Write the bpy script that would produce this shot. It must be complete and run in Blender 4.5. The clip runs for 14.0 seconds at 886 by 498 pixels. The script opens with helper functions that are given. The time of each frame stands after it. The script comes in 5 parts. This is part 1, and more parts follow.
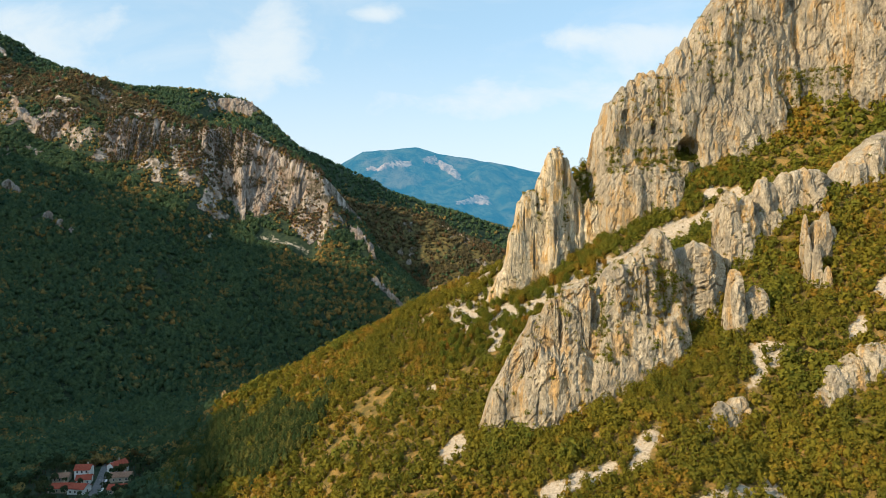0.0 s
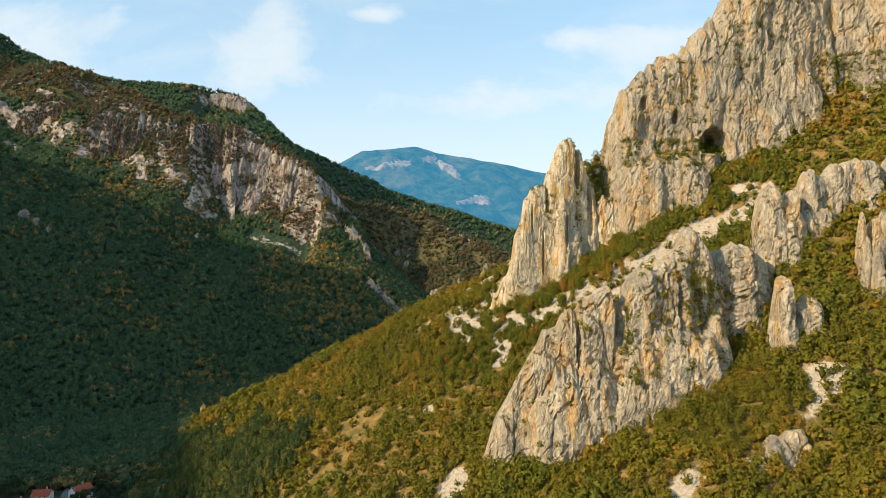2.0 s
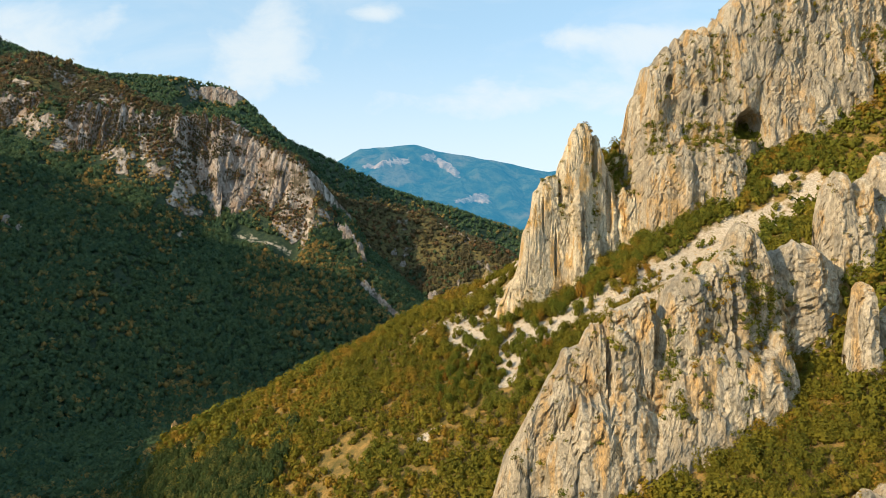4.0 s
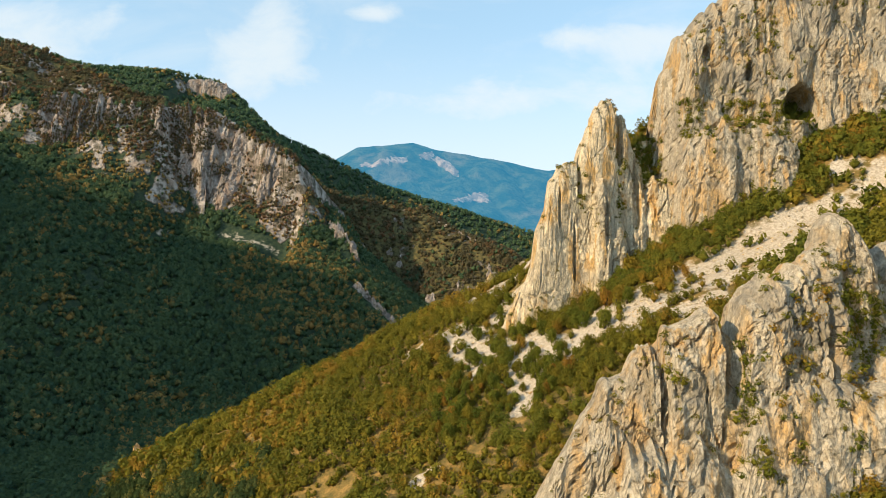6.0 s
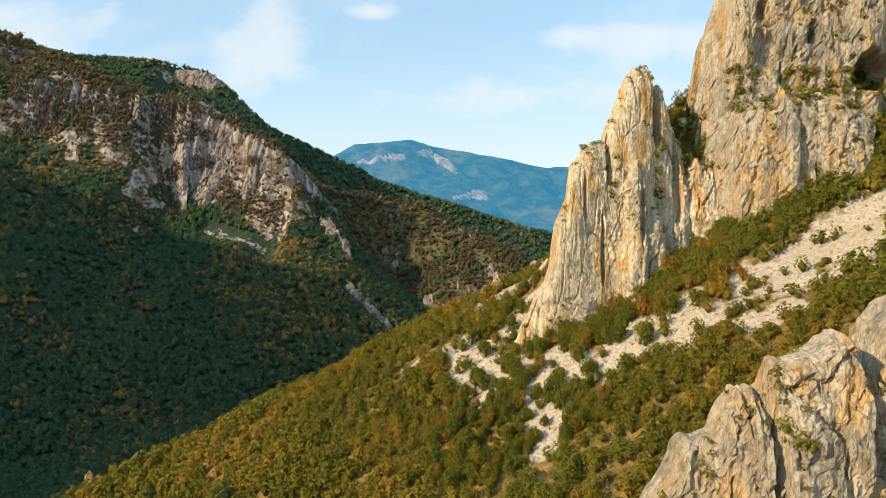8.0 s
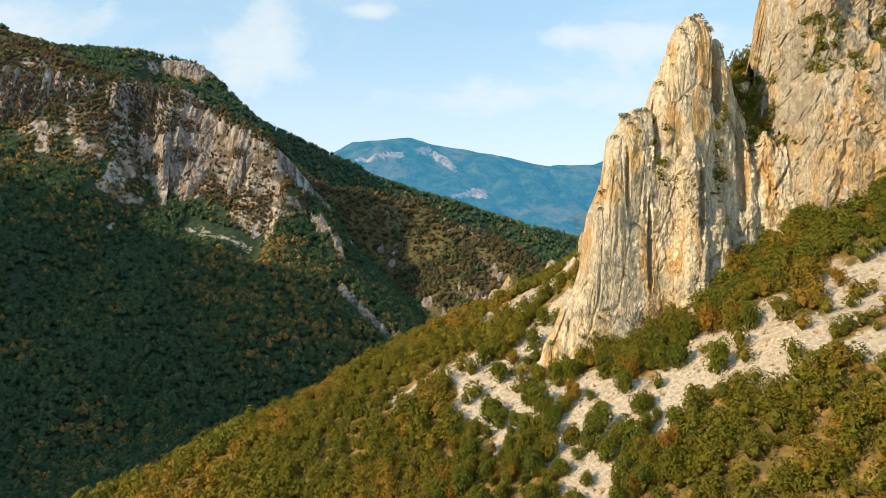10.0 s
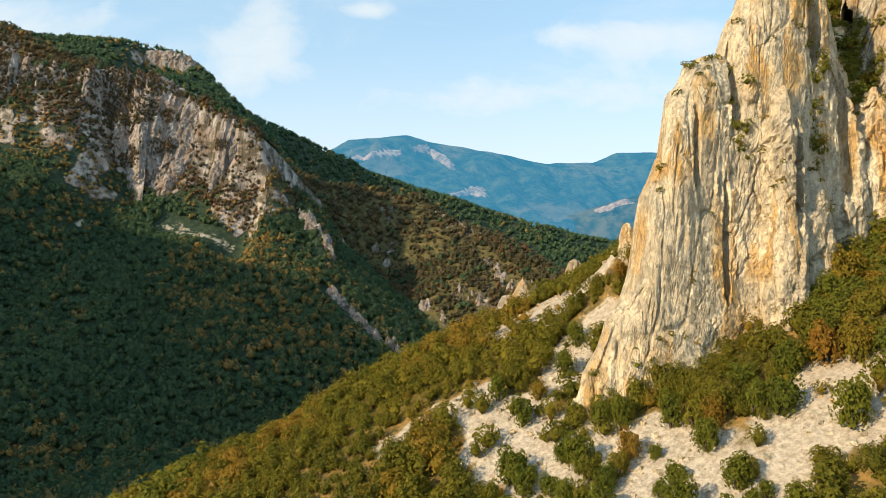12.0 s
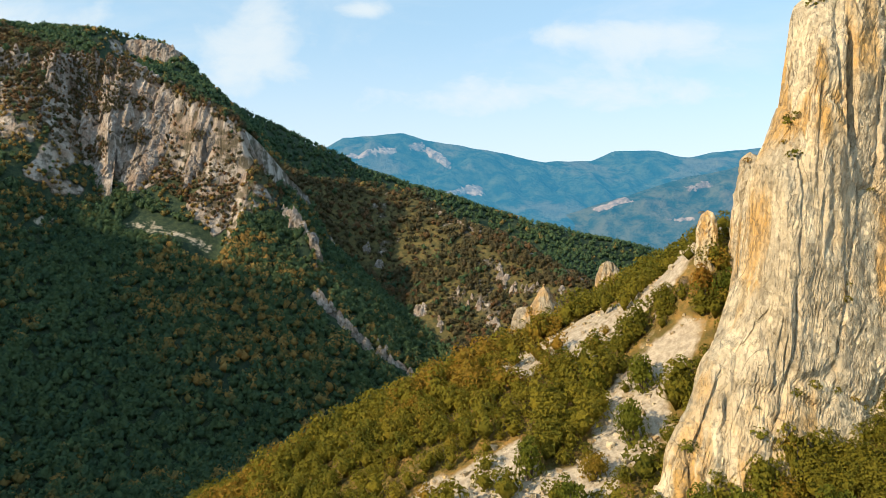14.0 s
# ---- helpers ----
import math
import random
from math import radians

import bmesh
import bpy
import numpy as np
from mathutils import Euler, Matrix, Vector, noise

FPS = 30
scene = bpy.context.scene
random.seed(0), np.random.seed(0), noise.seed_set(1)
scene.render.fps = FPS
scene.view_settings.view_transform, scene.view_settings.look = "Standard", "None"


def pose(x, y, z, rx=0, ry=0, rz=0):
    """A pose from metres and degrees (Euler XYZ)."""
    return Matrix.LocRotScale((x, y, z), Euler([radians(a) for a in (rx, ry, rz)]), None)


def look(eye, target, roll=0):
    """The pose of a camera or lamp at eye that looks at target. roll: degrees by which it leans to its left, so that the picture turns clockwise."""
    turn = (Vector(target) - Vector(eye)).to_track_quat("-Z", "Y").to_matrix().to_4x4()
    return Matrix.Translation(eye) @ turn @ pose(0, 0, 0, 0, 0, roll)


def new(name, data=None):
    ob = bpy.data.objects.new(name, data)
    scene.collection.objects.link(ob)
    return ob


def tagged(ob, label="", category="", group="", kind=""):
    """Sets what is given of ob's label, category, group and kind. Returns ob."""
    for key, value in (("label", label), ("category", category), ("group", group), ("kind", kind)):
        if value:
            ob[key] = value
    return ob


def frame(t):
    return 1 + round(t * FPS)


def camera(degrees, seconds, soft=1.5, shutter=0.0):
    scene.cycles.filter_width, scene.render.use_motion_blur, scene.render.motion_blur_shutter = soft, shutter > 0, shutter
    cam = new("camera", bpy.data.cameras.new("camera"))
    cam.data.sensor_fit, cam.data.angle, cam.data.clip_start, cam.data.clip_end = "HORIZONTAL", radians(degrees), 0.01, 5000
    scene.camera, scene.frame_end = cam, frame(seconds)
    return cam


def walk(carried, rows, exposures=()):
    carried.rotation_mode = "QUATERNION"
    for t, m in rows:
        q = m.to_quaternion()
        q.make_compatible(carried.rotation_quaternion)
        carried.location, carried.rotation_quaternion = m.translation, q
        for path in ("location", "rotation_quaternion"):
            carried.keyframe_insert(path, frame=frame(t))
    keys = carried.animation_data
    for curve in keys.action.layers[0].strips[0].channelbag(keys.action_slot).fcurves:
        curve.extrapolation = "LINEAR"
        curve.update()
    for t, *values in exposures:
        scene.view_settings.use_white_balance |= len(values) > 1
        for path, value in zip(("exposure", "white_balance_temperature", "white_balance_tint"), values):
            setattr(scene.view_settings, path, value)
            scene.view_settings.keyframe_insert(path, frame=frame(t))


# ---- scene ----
cam = camera(66.4, 14.0, 0.45)
METRES, EYE, TILT, LEAN, TURN = 320.0, 135.0, 0.0, 0.0, 0.0
ROWS = [
    (0.0, 0.0, 0.0, 0.0, -0.0, 0.0, 0.0),
    (0.5, 0.0004, 0.0283, 0.0005, 0.01, 0.02, -0.03),
    (1.0, 0.0007, 0.0593, 0.001, -0.01, 0.06, -0.04),
    (1.5, 0.0011, 0.0914, 0.0017, -0.03, 0.06, -0.06),
    (2.0, 0.0014, 0.1245, 0.0024, -0.04, 0.04, -0.09),
    (2.5, 0.002, 0.1583, 0.0026, -0.03, 0.0, -0.09),
    (3.0, 0.0028, 0.1935, 0.0029, -0.05, -0.02, -0.09),
    (5.5, 0.0033, 0.3771, 0.0021, -0.18, -0.03, -0.13),
    (6.0, 0.003, 0.414, 0.0015, -0.23, -0.03, -0.13),
    (6.5, 0.0028, 0.4505, 0.0013, -0.32, -0.05, -0.11),
    (7.0, 0.0029, 0.4867, 0.0013, -0.33, -0.09, -0.09),
    (7.5, 0.0023, 0.5238, 0.0007, -0.38, -0.13, -0.12),
    (8.0, 0.0015, 0.5607, 0.0003, -0.38, -0.16, -0.12),
    (10.5, -0.0015, 0.744, -0.003, -0.51, -0.21, -0.06),
    (11.0, -0.0018, 0.7791, -0.0034, -0.54, -0.22, -0.03),
    (11.5, -0.0021, 0.8153, -0.004, -0.59, -0.27, -0.02),
    (12.0, -0.0023, 0.8522, -0.0049, -0.66, -0.27, -0.02),
    (12.5, -0.0025, 0.8893, -0.0054, -0.76, -0.26, 0.0),
    (13.0, -0.0028, 0.9263, -0.0052, -0.83, -0.27, 0.03),
    (13.5, -0.0032, 0.9632, -0.0052, -0.92, -0.3, 0.06),
    (14.0, -0.0035, 0.9998, -0.0056, -1.01, -0.3, 0.07),
]
walk(cam, [(t, pose(0, 0, EYE, TILT, LEAN, TURN) @ pose(METRES * x, METRES * y, METRES * z, 90 + pitch, roll, yaw)) for t, x, y, z, yaw, pitch, roll in ROWS])

# ---- light: low warm sun from behind the left shoulder, pale blue sky with soft clouds ----
SUN_FROM = Vector((-0.78, -0.44, 0.43)).normalized()
sun_data = bpy.data.lights.new("sun", "SUN")
sun_data.energy, sun_data.angle, sun_data.color = 4.0, radians(0.8), (1.0, 0.77, 0.48)
sun = new("sun", sun_data)
sun.matrix_world = look((0, 0, 900), Vector((0, 0, 900)) - SUN_FROM)

world = bpy.data.worlds.new("sky")
scene.world = world
world.use_nodes = True


class Nodes:
    """Short hand for node trees."""

    def __init__(self, tree):
        self.tree = tree
        tree.nodes.clear()

    def add(self, kind, values=None, **props):
        n = self.tree.nodes.new(kind)
        for k, v in props.items():
            setattr(n, k, v)
        for k, v in (values or {}).items():
            if isinstance(v, bpy.types.NodeSocket):
                self.tree.links.new(v, n.inputs[k])
            else:
                n.inputs[k].default_value = v
        return n

    def math(self, op, a, b=0.0, clamp=False):
        return self.add("ShaderNodeMath", {0: a, 1: b}, operation=op, use_clamp=clamp).outputs[0]

    def ramp(self, v, lo, hi, to_lo=0.0, to_hi=1.0):
        n = self.add("ShaderNodeMapRange", {0: v, 1: lo, 2: hi, 3: to_lo, 4: to_hi}, interpolation_type="SMOOTHSTEP")
        return n.outputs[0]

    def mix(self, f, a, b):
        n = self.add("ShaderNodeMix", data_type="RGBA")
        for sock, v in ((n.inputs[0], f), (n.inputs[6], a), (n.inputs[7], b)):
            if isinstance(v, bpy.types.NodeSocket):
                self.tree.links.new(v, sock)
            else:
                sock.default_value = (*v, 1) if isinstance(v, tuple) and len(v) == 3 else v
        return n.outputs[2]

    def noise(self, vec, scale, detail=4.0, rough=0.55, distort=0.0):
        return self.add("ShaderNodeTexNoise", {"Vector": vec, "Scale": scale, "Detail": detail, "Roughness": rough, "Distortion": distort}).outputs[0]

    def stretch(self, vec, sx, sy, sz):
        return self.add("ShaderNodeMapping", {0: vec, 3: (sx, sy, sz)}).outputs[0]


def build_sky():
    n = Nodes(world.node_tree)
    sky = n.add("ShaderNodeTexSky", sky_type="NISHITA", sun_disc=False, sun_elevation=math.asin(SUN_FROM.z),
                sun_rotation=math.atan2(SUN_FROM.x, SUN_FROM.y), altitude=600.0, air_density=1.0, dust_density=1.2, ozone_density=1.5).outputs[0]
    d = n.add("ShaderNodeTexCoord").outputs["Generated"]
    xyz = n.add("ShaderNodeSeparateXYZ", {0: d})
    ahead = n.math("MAXIMUM", n.math("ABSOLUTE", xyz.outputs[1]), 0.05)
    u, v = n.math("DIVIDE", xyz.outputs[0], ahead), n.math("DIVIDE", xyz.outputs[2], ahead)
    # centre across, centre up, half width, half height, weight of each cloud bank
    banks = [(-0.62, 0.30, 0.17, 0.07, 1.2), (-0.27, 0.285, 0.07, 0.06, 1.0), (-0.24, 0.36, 0.05, 0.05, 0.55), (-0.102, 0.347, 0.045, 0.014, 0.95),
             (-0.105, 0.308, 0.018, 0.005, 0.5), (0.17, 0.315, 0.06, 0.014, 0.5), (0.35, 0.305, 0.15, 0.03, 1.1), (0.05, 0.37, 0.14, 0.02, 0.5),
             (0.25, 0.225, 0.28, 0.035, 0.95), (-0.06, 0.20, 0.22, 0.03, 0.4)]
    total = 0.0
    for cu, cv, a, b, w in banks:
        du = n.math("DIVIDE", n.math("SUBTRACT", u, cu), a)
        dv = n.math("DIVIDE", n.math("SUBTRACT", v, cv), b)
        r2 = n.math("ADD", n.math("MULTIPLY", du, du), n.math("MULTIPLY", dv, dv))
        g = n.math("MULTIPLY", n.math("POWER", 2.718, n.math("MULTIPLY", r2, -0.7)), w)
        total = n.math("ADD", g, total)
    uv = n.add("ShaderNodeCombineXYZ", {0: u, 1: v, 2: xyz.outputs[1]}).outputs[0]
    puff = n.noise(n.stretch(uv, 1, 1.6, 1), 9.0, 8.0, 0.62, 0.3)
    veil = n.noise(n.stretch(uv, 1, 2.6, 1), 3.0, 6.0, 0.6, 0.5)
    dens = n.ramp(n.math("ADD", total, n.math("MULTIPLY", n.math("SUBTRACT", puff, 0.5), 1.7)), 0.22, 1.25)
    thin = n.ramp(veil, 0.35, 0.80, 0.10, 0.50)
    cloud = n.math("MAXIMUM", n.math("MULTIPLY", dens, 0.78), thin)
    low = n.ramp(v, 0.0, 0.36, 0.80, 0.12)
    cloud = n.math("MAXIMUM", cloud, low)
    col = n.mix(cloud, n.mix(0.45, sky, (2.3, 4.2, 5.3)), (4.2, 4.5, 4.58))
    bg = n.add("ShaderNodeBackground", {"Color": col, "Strength": 0.15})
    out = n.add("ShaderNodeOutputWorld")
    n.tree.links.new(bg.outputs[0], out.inputs[0])


build_sky()
scene.view_settings.exposure = 0.50


# ---- materials ----
def material(name):
    m = bpy.data.materials.new(name)
    m.use_nodes = True
    n = Nodes(m.node_tree)
    pos = n.add("ShaderNodeNewGeometry").outputs["Position"]
    return m, n, pos


def finish(n, color, rough=0.9, bump=None, bump_depth=1.0, translucent=0.0, spec=0.2):
    b = n.add("ShaderNodeBsdfPrincipled", {"Base Color": color, "Roughness": rough, "Specular IOR Level": spec})
    if bump is not None:
        bn = n.add("ShaderNodeBump", {"Height": bump, "Distance": bump_depth, "Strength": 1.0})
        n.tree.links.new(bn.outputs[0], b.inputs["Normal"])
    shader = b.outputs[0]
    if translucent:
        tr = n.add("ShaderNodeBsdfTranslucent", {"Color": color})
        shader = n.add("ShaderNodeMixShader", {0: translucent, 1: shader, 2: tr.outputs[0]}).outputs[0]
    out = n.add("ShaderNodeOutputMaterial")
    n.tree.links.new(shader, out.inputs[0])


def chipped(n, vec, wide, tall):
    """Broken stone: each chip, so many metres wide and tall, is a plane with a tilt of its own. Returns its height in metres and the chip's random tone."""
    v = n.stretch(vec, 1 / wide, 1 / wide, 1 / tall)
    cell = n.add("ShaderNodeTexVoronoi", {"Vector": v, "Scale": 1.0, "Randomness": 1.0})
    off = n.add("ShaderNodeVectorMath", {0: v, 1: cell.outputs["Position"]}, operation="SUBTRACT").outputs[0]
    tilt = n.add("ShaderNodeVectorMath", {0: cell.outputs["Color"], 1: (0.5, 0.5, 0.5)}, operation="SUBTRACT").outputs[0]
    lean = n.add("ShaderNodeVectorMath", {0: off, 1: tilt}, operation="DOT_PRODUCT").outputs["Value"]
    return n.math("MULTIPLY", lean, wide), n.add("ShaderNodeSeparateColor", {0: cell.outputs["Color"]}).outputs[2]


def limestone(name, light, dark, ochre, ochre_amount, k=1.0, growth=0.34, growth_col=(0.12, 0.10, 0.045)):
    """Weathered limestone: fine streaks down the face, grey and ochre stains, dark joints, pitted grain. k scales the pattern down for far walls."""
    m, n, p = material(name)
    bent = n.add("ShaderNodeVectorMath", {0: p, 1: n.add("ShaderNodeTexNoise", {"Vector": p, "Scale": 0.35 * k, "Detail": 3.0}).outputs[1]}, operation="ADD").outputs[0]
    streak = n.noise(n.stretch(bent, 0.85 * k, 0.85 * k, 0.11 * k), 1.0, 6.0, 0.65)
    broad = n.noise(n.stretch(bent, 0.16 * k, 0.16 * k, 0.07 * k), 1.0, 6.0, 0.65)
    blotch = n.noise(p, 0.05 * k, 5.0, 0.6)
    grain = n.noise(p, 2.4 * k, 7.0, 0.78)
    stain = n.noise(n.stretch(bent, 0.22 * k, 0.22 * k, 0.022 * k), 1.0, 5.0, 0.6)
    tone = n.math("ADD", n.math("MULTIPLY", streak, 0.22), n.math("ADD", n.math("MULTIPLY", broad, 0.38), n.math("MULTIPLY", blotch, 0.40)))
    c = n.mix(n.ramp(tone, 0.40, 0.55), dark, light)
    c = n.mix(n.math("MULTIPLY", n.ramp(stain, 0.48, 0.58), n.math("MULTIPLY", n.ramp(blotch, 0.40, 0.58), ochre_amount)), c, ochre)
    rough = n.noise(p, 0.75 * k, 7.0, 0.72)
    joints = n.add("ShaderNodeTexVoronoi", {"Vector": n.stretch(bent, 0.17 * k, 0.17 * k, 0.035 * k), "Scale": 1.0}, feature="DISTANCE_TO_EDGE").outputs[0]
    crease = n.math("ABSOLUTE", n.math("SUBTRACT", n.noise(n.stretch(bent, 0.55 * k, 0.55 * k, 0.12 * k), 1.0, 4.0, 0.6), 0.5))
    deep = n.math("MAXIMUM", n.math("MULTIPLY", n.ramp(joints, 0.0, 0.010, 0.75, 0.0), n.ramp(broad, 0.42, 0.56)), n.math("MULTIPLY", n.ramp(crease, 0.0, 0.010, 0.6, 0.0), n.ramp(blotch, 0.46, 0.60)))
    c = n.mix(deep, c, (0.085, 0.07, 0.05))
    c = n.mix(n.ramp(grain, 0.50, 0.63, 0.0, 0.36), c, (0.22, 0.19, 0.145))
    c = n.mix(n.ramp(rough, 0.53, 0.66, 0.0, 0.36), c, (0.23, 0.20, 0.155))
    moss = n.noise(n.stretch(bent, 1.0, 1.0, 0.55), 0.16 * k, 7.0, 0.72)
    c = n.mix(n.ramp(moss, 0.56, 0.63, 0.0, growth), c, growth_col)
    plates = n.add("ShaderNodeTexVoronoi", {"Vector": n.stretch(bent, 0.75 * k, 0.75 * k, 0.16 * k), "Scale": 1.0, "Randomness": 1.0}).outputs["Color"]
    plate = n.add("ShaderNodeSeparateColor", {0: plates}).outputs[0]
    chips = n.add("ShaderNodeTexVoronoi", {"Vector": n.stretch(bent, 0.8 * k, 0.8 * k, 0.22 * k), "Scale": 1.0, "Randomness": 1.0}, feature="DISTANCE_TO_EDGE").outputs[0]
    c = n.mix(n.math("MULTIPLY", n.ramp(chips, 0.0, 0.035, 0.45, 0.0), n.ramp(rough, 0.47, 0.60)), c, (0.12, 0.095, 0.065))
    runs = n.noise(n.stretch(bent, 1.9 * k, 1.9 * k, 0.08 * k), 1.0, 5.0, 0.65)
    c = n.mix(n.math("MULTIPLY", n.ramp(runs, 0.53, 0.64), n.ramp(broad, 0.44, 0.62, 0.0, 0.34)), c, (0.24, 0.215, 0.175))
    slab, slab_tone = chipped(n, bent, 2.6 / k, 6.5 / k)
    block, block_tone = chipped(n, p, 1.0 / k, 1.7 / k)
    chip, chip_tone = chipped(n, p, 0.42 / k, 0.62 / k)
    c = n.mix(n.math("MULTIPLY", n.math("MULTIPLY", block_tone, block_tone), 0.34), c, dark)
    c = n.mix(n.math("MULTIPLY", n.math("POWER", chip_tone, 3.0), 0.40), c, (0.20, 0.175, 0.135))
    c = n.mix(n.math("MULTIPLY", plate, 0.12), c, dark)
    h = n.math("ADD", n.math("MULTIPLY", slab, 0.7), n.math("ADD", n.math("MULTIPLY", block, 0.75), n.math("ADD", n.math("MULTIPLY", chip, 0.85), n.math("ADD", n.math("MULTIPLY", n.ramp(crease, 0.0, 0.03), 0.15), n.math("MULTIPLY", grain, 0.22)))))
    finish(n, c, 0.92, h, 1.0)
    return m


rock_mat = limestone("limestone", (0.86, 0.735, 0.51), (0.54, 0.465, 0.335), (0.70, 0.42, 0.13), 1.0, 1.0, 0.30)
grey_rock_mat = limestone("weathered_grey_limestone", (0.64, 0.555, 0.41), (0.31, 0.275, 0.21), (0.62, 0.385, 0.14), 0.9, 1.0, 0.5)
far_rock_mat = limestone("far_limestone", (0.58, 0.51, 0.455), (0.22, 0.19, 0.17), (0.36, 0.24, 0.165), 0.8, 0.6, 0.85, (0.085, 0.068, 0.04))


def ground_material():
    """Soil with dry grass, pale limestone scree and bare rock, blended by painted masks of what lies where."""
    m, n, p = material("hillside")
    scree = n.add("ShaderNodeAttribute", attribute_name="scree").outputs["Fac"]
    rock = n.add("ShaderNodeAttribute", attribute_name="rock").outputs["Fac"]
    wood = n.add("ShaderNodeAttribute", attribute_name="wood").outputs["Fac"]
    fine, mid, wide = n.noise(p, 1.1, 6.0, 0.7), n.noise(p, 0.22, 5.0, 0.6), n.noise(p, 0.035, 4.0)
    soil = n.mix(n.ramp(mid, 0.35, 0.65), (0.14, 0.105, 0.034), (0.36, 0.22, 0.068))
    soil = n.mix(n.ramp(fine, 0.42, 0.62, 0.0, 0.55), soil, (0.10, 0.10, 0.025))
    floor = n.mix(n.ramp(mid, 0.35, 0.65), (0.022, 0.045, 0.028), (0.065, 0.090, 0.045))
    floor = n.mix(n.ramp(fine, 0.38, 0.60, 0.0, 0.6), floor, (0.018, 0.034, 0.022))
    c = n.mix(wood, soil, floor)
    stone = n.mix(n.ramp(fine, 0.30, 0.72), (0.32, 0.27, 0.205), (0.68, 0.60, 0.475))
    stone = n.mix(n.ramp(wide, 0.35, 0.7, 0.0, 0.4), stone, (0.42, 0.34, 0.24))
    s = n.ramp(n.math("ADD", scree, n.math("MULTIPLY", n.math("SUBTRACT", mid, 0.5), 0.9)), 0.38, 0.60)
    c = n.mix(s, c, stone)
    streak = n.noise(n.stretch(p, 0.10, 0.10, 0.015), 1.0, 6.0, 0.62, 0.5)
    cliff = n.mix(n.ramp(streak, 0.38, 0.62), (0.20, 0.17, 0.145), (0.52, 0.46, 0.40))
    cliff = n.mix(n.ramp(wide, 0.45, 0.65, 0.0, 0.55), cliff, (0.30, 0.19, 0.12))
    cliff = n.mix(n.ramp(n.noise(p, 0.11, 7.0, 0.72), 0.47, 0.58, 0.0, 0.85), cliff, (0.085, 0.075, 0.045))
    r = n.ramp(n.math("ADD", rock, n.math("MULTIPLY", n.math("SUBTRACT", n.noise(p, 0.06, 6.0, 0.65), 0.5), 1.1)), 0.42, 0.60)
    c = n.mix(r, c, cliff)
    h = n.math("ADD", n.math("MULTIPLY", fine, 0.5), n.math("ADD", mid, n.math("MULTIPLY", n.math("MULTIPLY", streak, r), 6.0)))
    finish(n, c, 0.95, h, 0.9)
    return m


ground_mat = ground_material()


def leaf_material(name, low, high, autumn, autumn_share, per_object=False, bump_scale=1.8):
    """Foliage: each plant has its own hue (tint 0 to 1), each leaf clump its own lightness."""
    m, n, p = material(name)
    if per_object:
        tint = n.add("ShaderNodeObjectInfo").outputs["Random"]
    else:
        tint = n.add("ShaderNodeAttribute", attribute_name="tint").outputs["Fac"]
    leaf = n.add("ShaderNodeNewGeometry").outputs["Random Per Island"]
    drift = n.noise(p, 0.02, 3.0)
    c = n.mix(n.math("ADD", n.math("MULTIPLY", tint, 0.6), n.math("MULTIPLY", leaf, 0.4)), low, high)
    turn = n.ramp(n.math("ADD", tint, n.math("MULTIPLY", n.math("SUBTRACT", drift, 0.5), 1.2)), 1.0 - autumn_share - 0.1, 1.0 - autumn_share + 0.12)
    c = n.mix(n.math("MULTIPLY", turn, n.ramp(leaf, 0.0, 0.6, 0.5, 1.0)), c, autumn)
    grain = n.noise(p, 2.2, 3.0, 0.7)
    c = n.mix(n.ramp(grain, 0.4, 0.7, 0.22, 0.0), c, (0.03, 0.032, 0.008))
    finish(n, c, 0.75, n.noise(p, bump_scale, 4.0, 0.75), 0.9 / bump_scale, 0.34, 0.15)
    return m


scrub_mat = leaf_material("scrub_leaves", (0.125, 0.138, 0.018), (0.36, 0.295, 0.030), (0.42, 0.255, 0.036), 0.17)
green_mat = leaf_material("green_leaves", (0.105, 0.145, 0.020), (0.29, 0.285, 0.032), (0.34, 0.24, 0.028), 0.15, True)
pine_mat = leaf_material("pine_needles", (0.036, 0.072, 0.022), (0.115, 0.150, 0.040), (0.20, 0.19, 0.045), 0.25)
garden_mat = leaf_material("garden_leaves", (0.026, 0.056, 0.030), (0.080, 0.115, 0.045), (0.16, 0.11, 0.04), 0.1, True)
brown_mat = leaf_material("rusty_leaves", (0.085, 0.092, 0.050), (0.215, 0.165, 0.088), (0.27, 0.150, 0.075), 0.25)
green_scrub_mat = leaf_material("green_scrub_leaves", (0.105, 0.140, 0.020), (0.34, 0.305, 0.036), (0.42, 0.245, 0.034), 0.17)
forest_mat = leaf_material("forest_leaves", (0.038, 0.103, 0.070), (0.165, 0.242, 0.096), (0.50, 0.32, 0.10), 0.15, False, 0.9)


def plain(name, a, b, scale, rough=0.8, bump=0.0, metal=0.0):
    m, n, p = material(name)
    f = n.noise(p, scale, 5.0, 0.65)
    finish(n, n.mix(n.ramp(f, 0.3, 0.7), a, b), rough, f if bump else None, bump or 1.0)
    return m


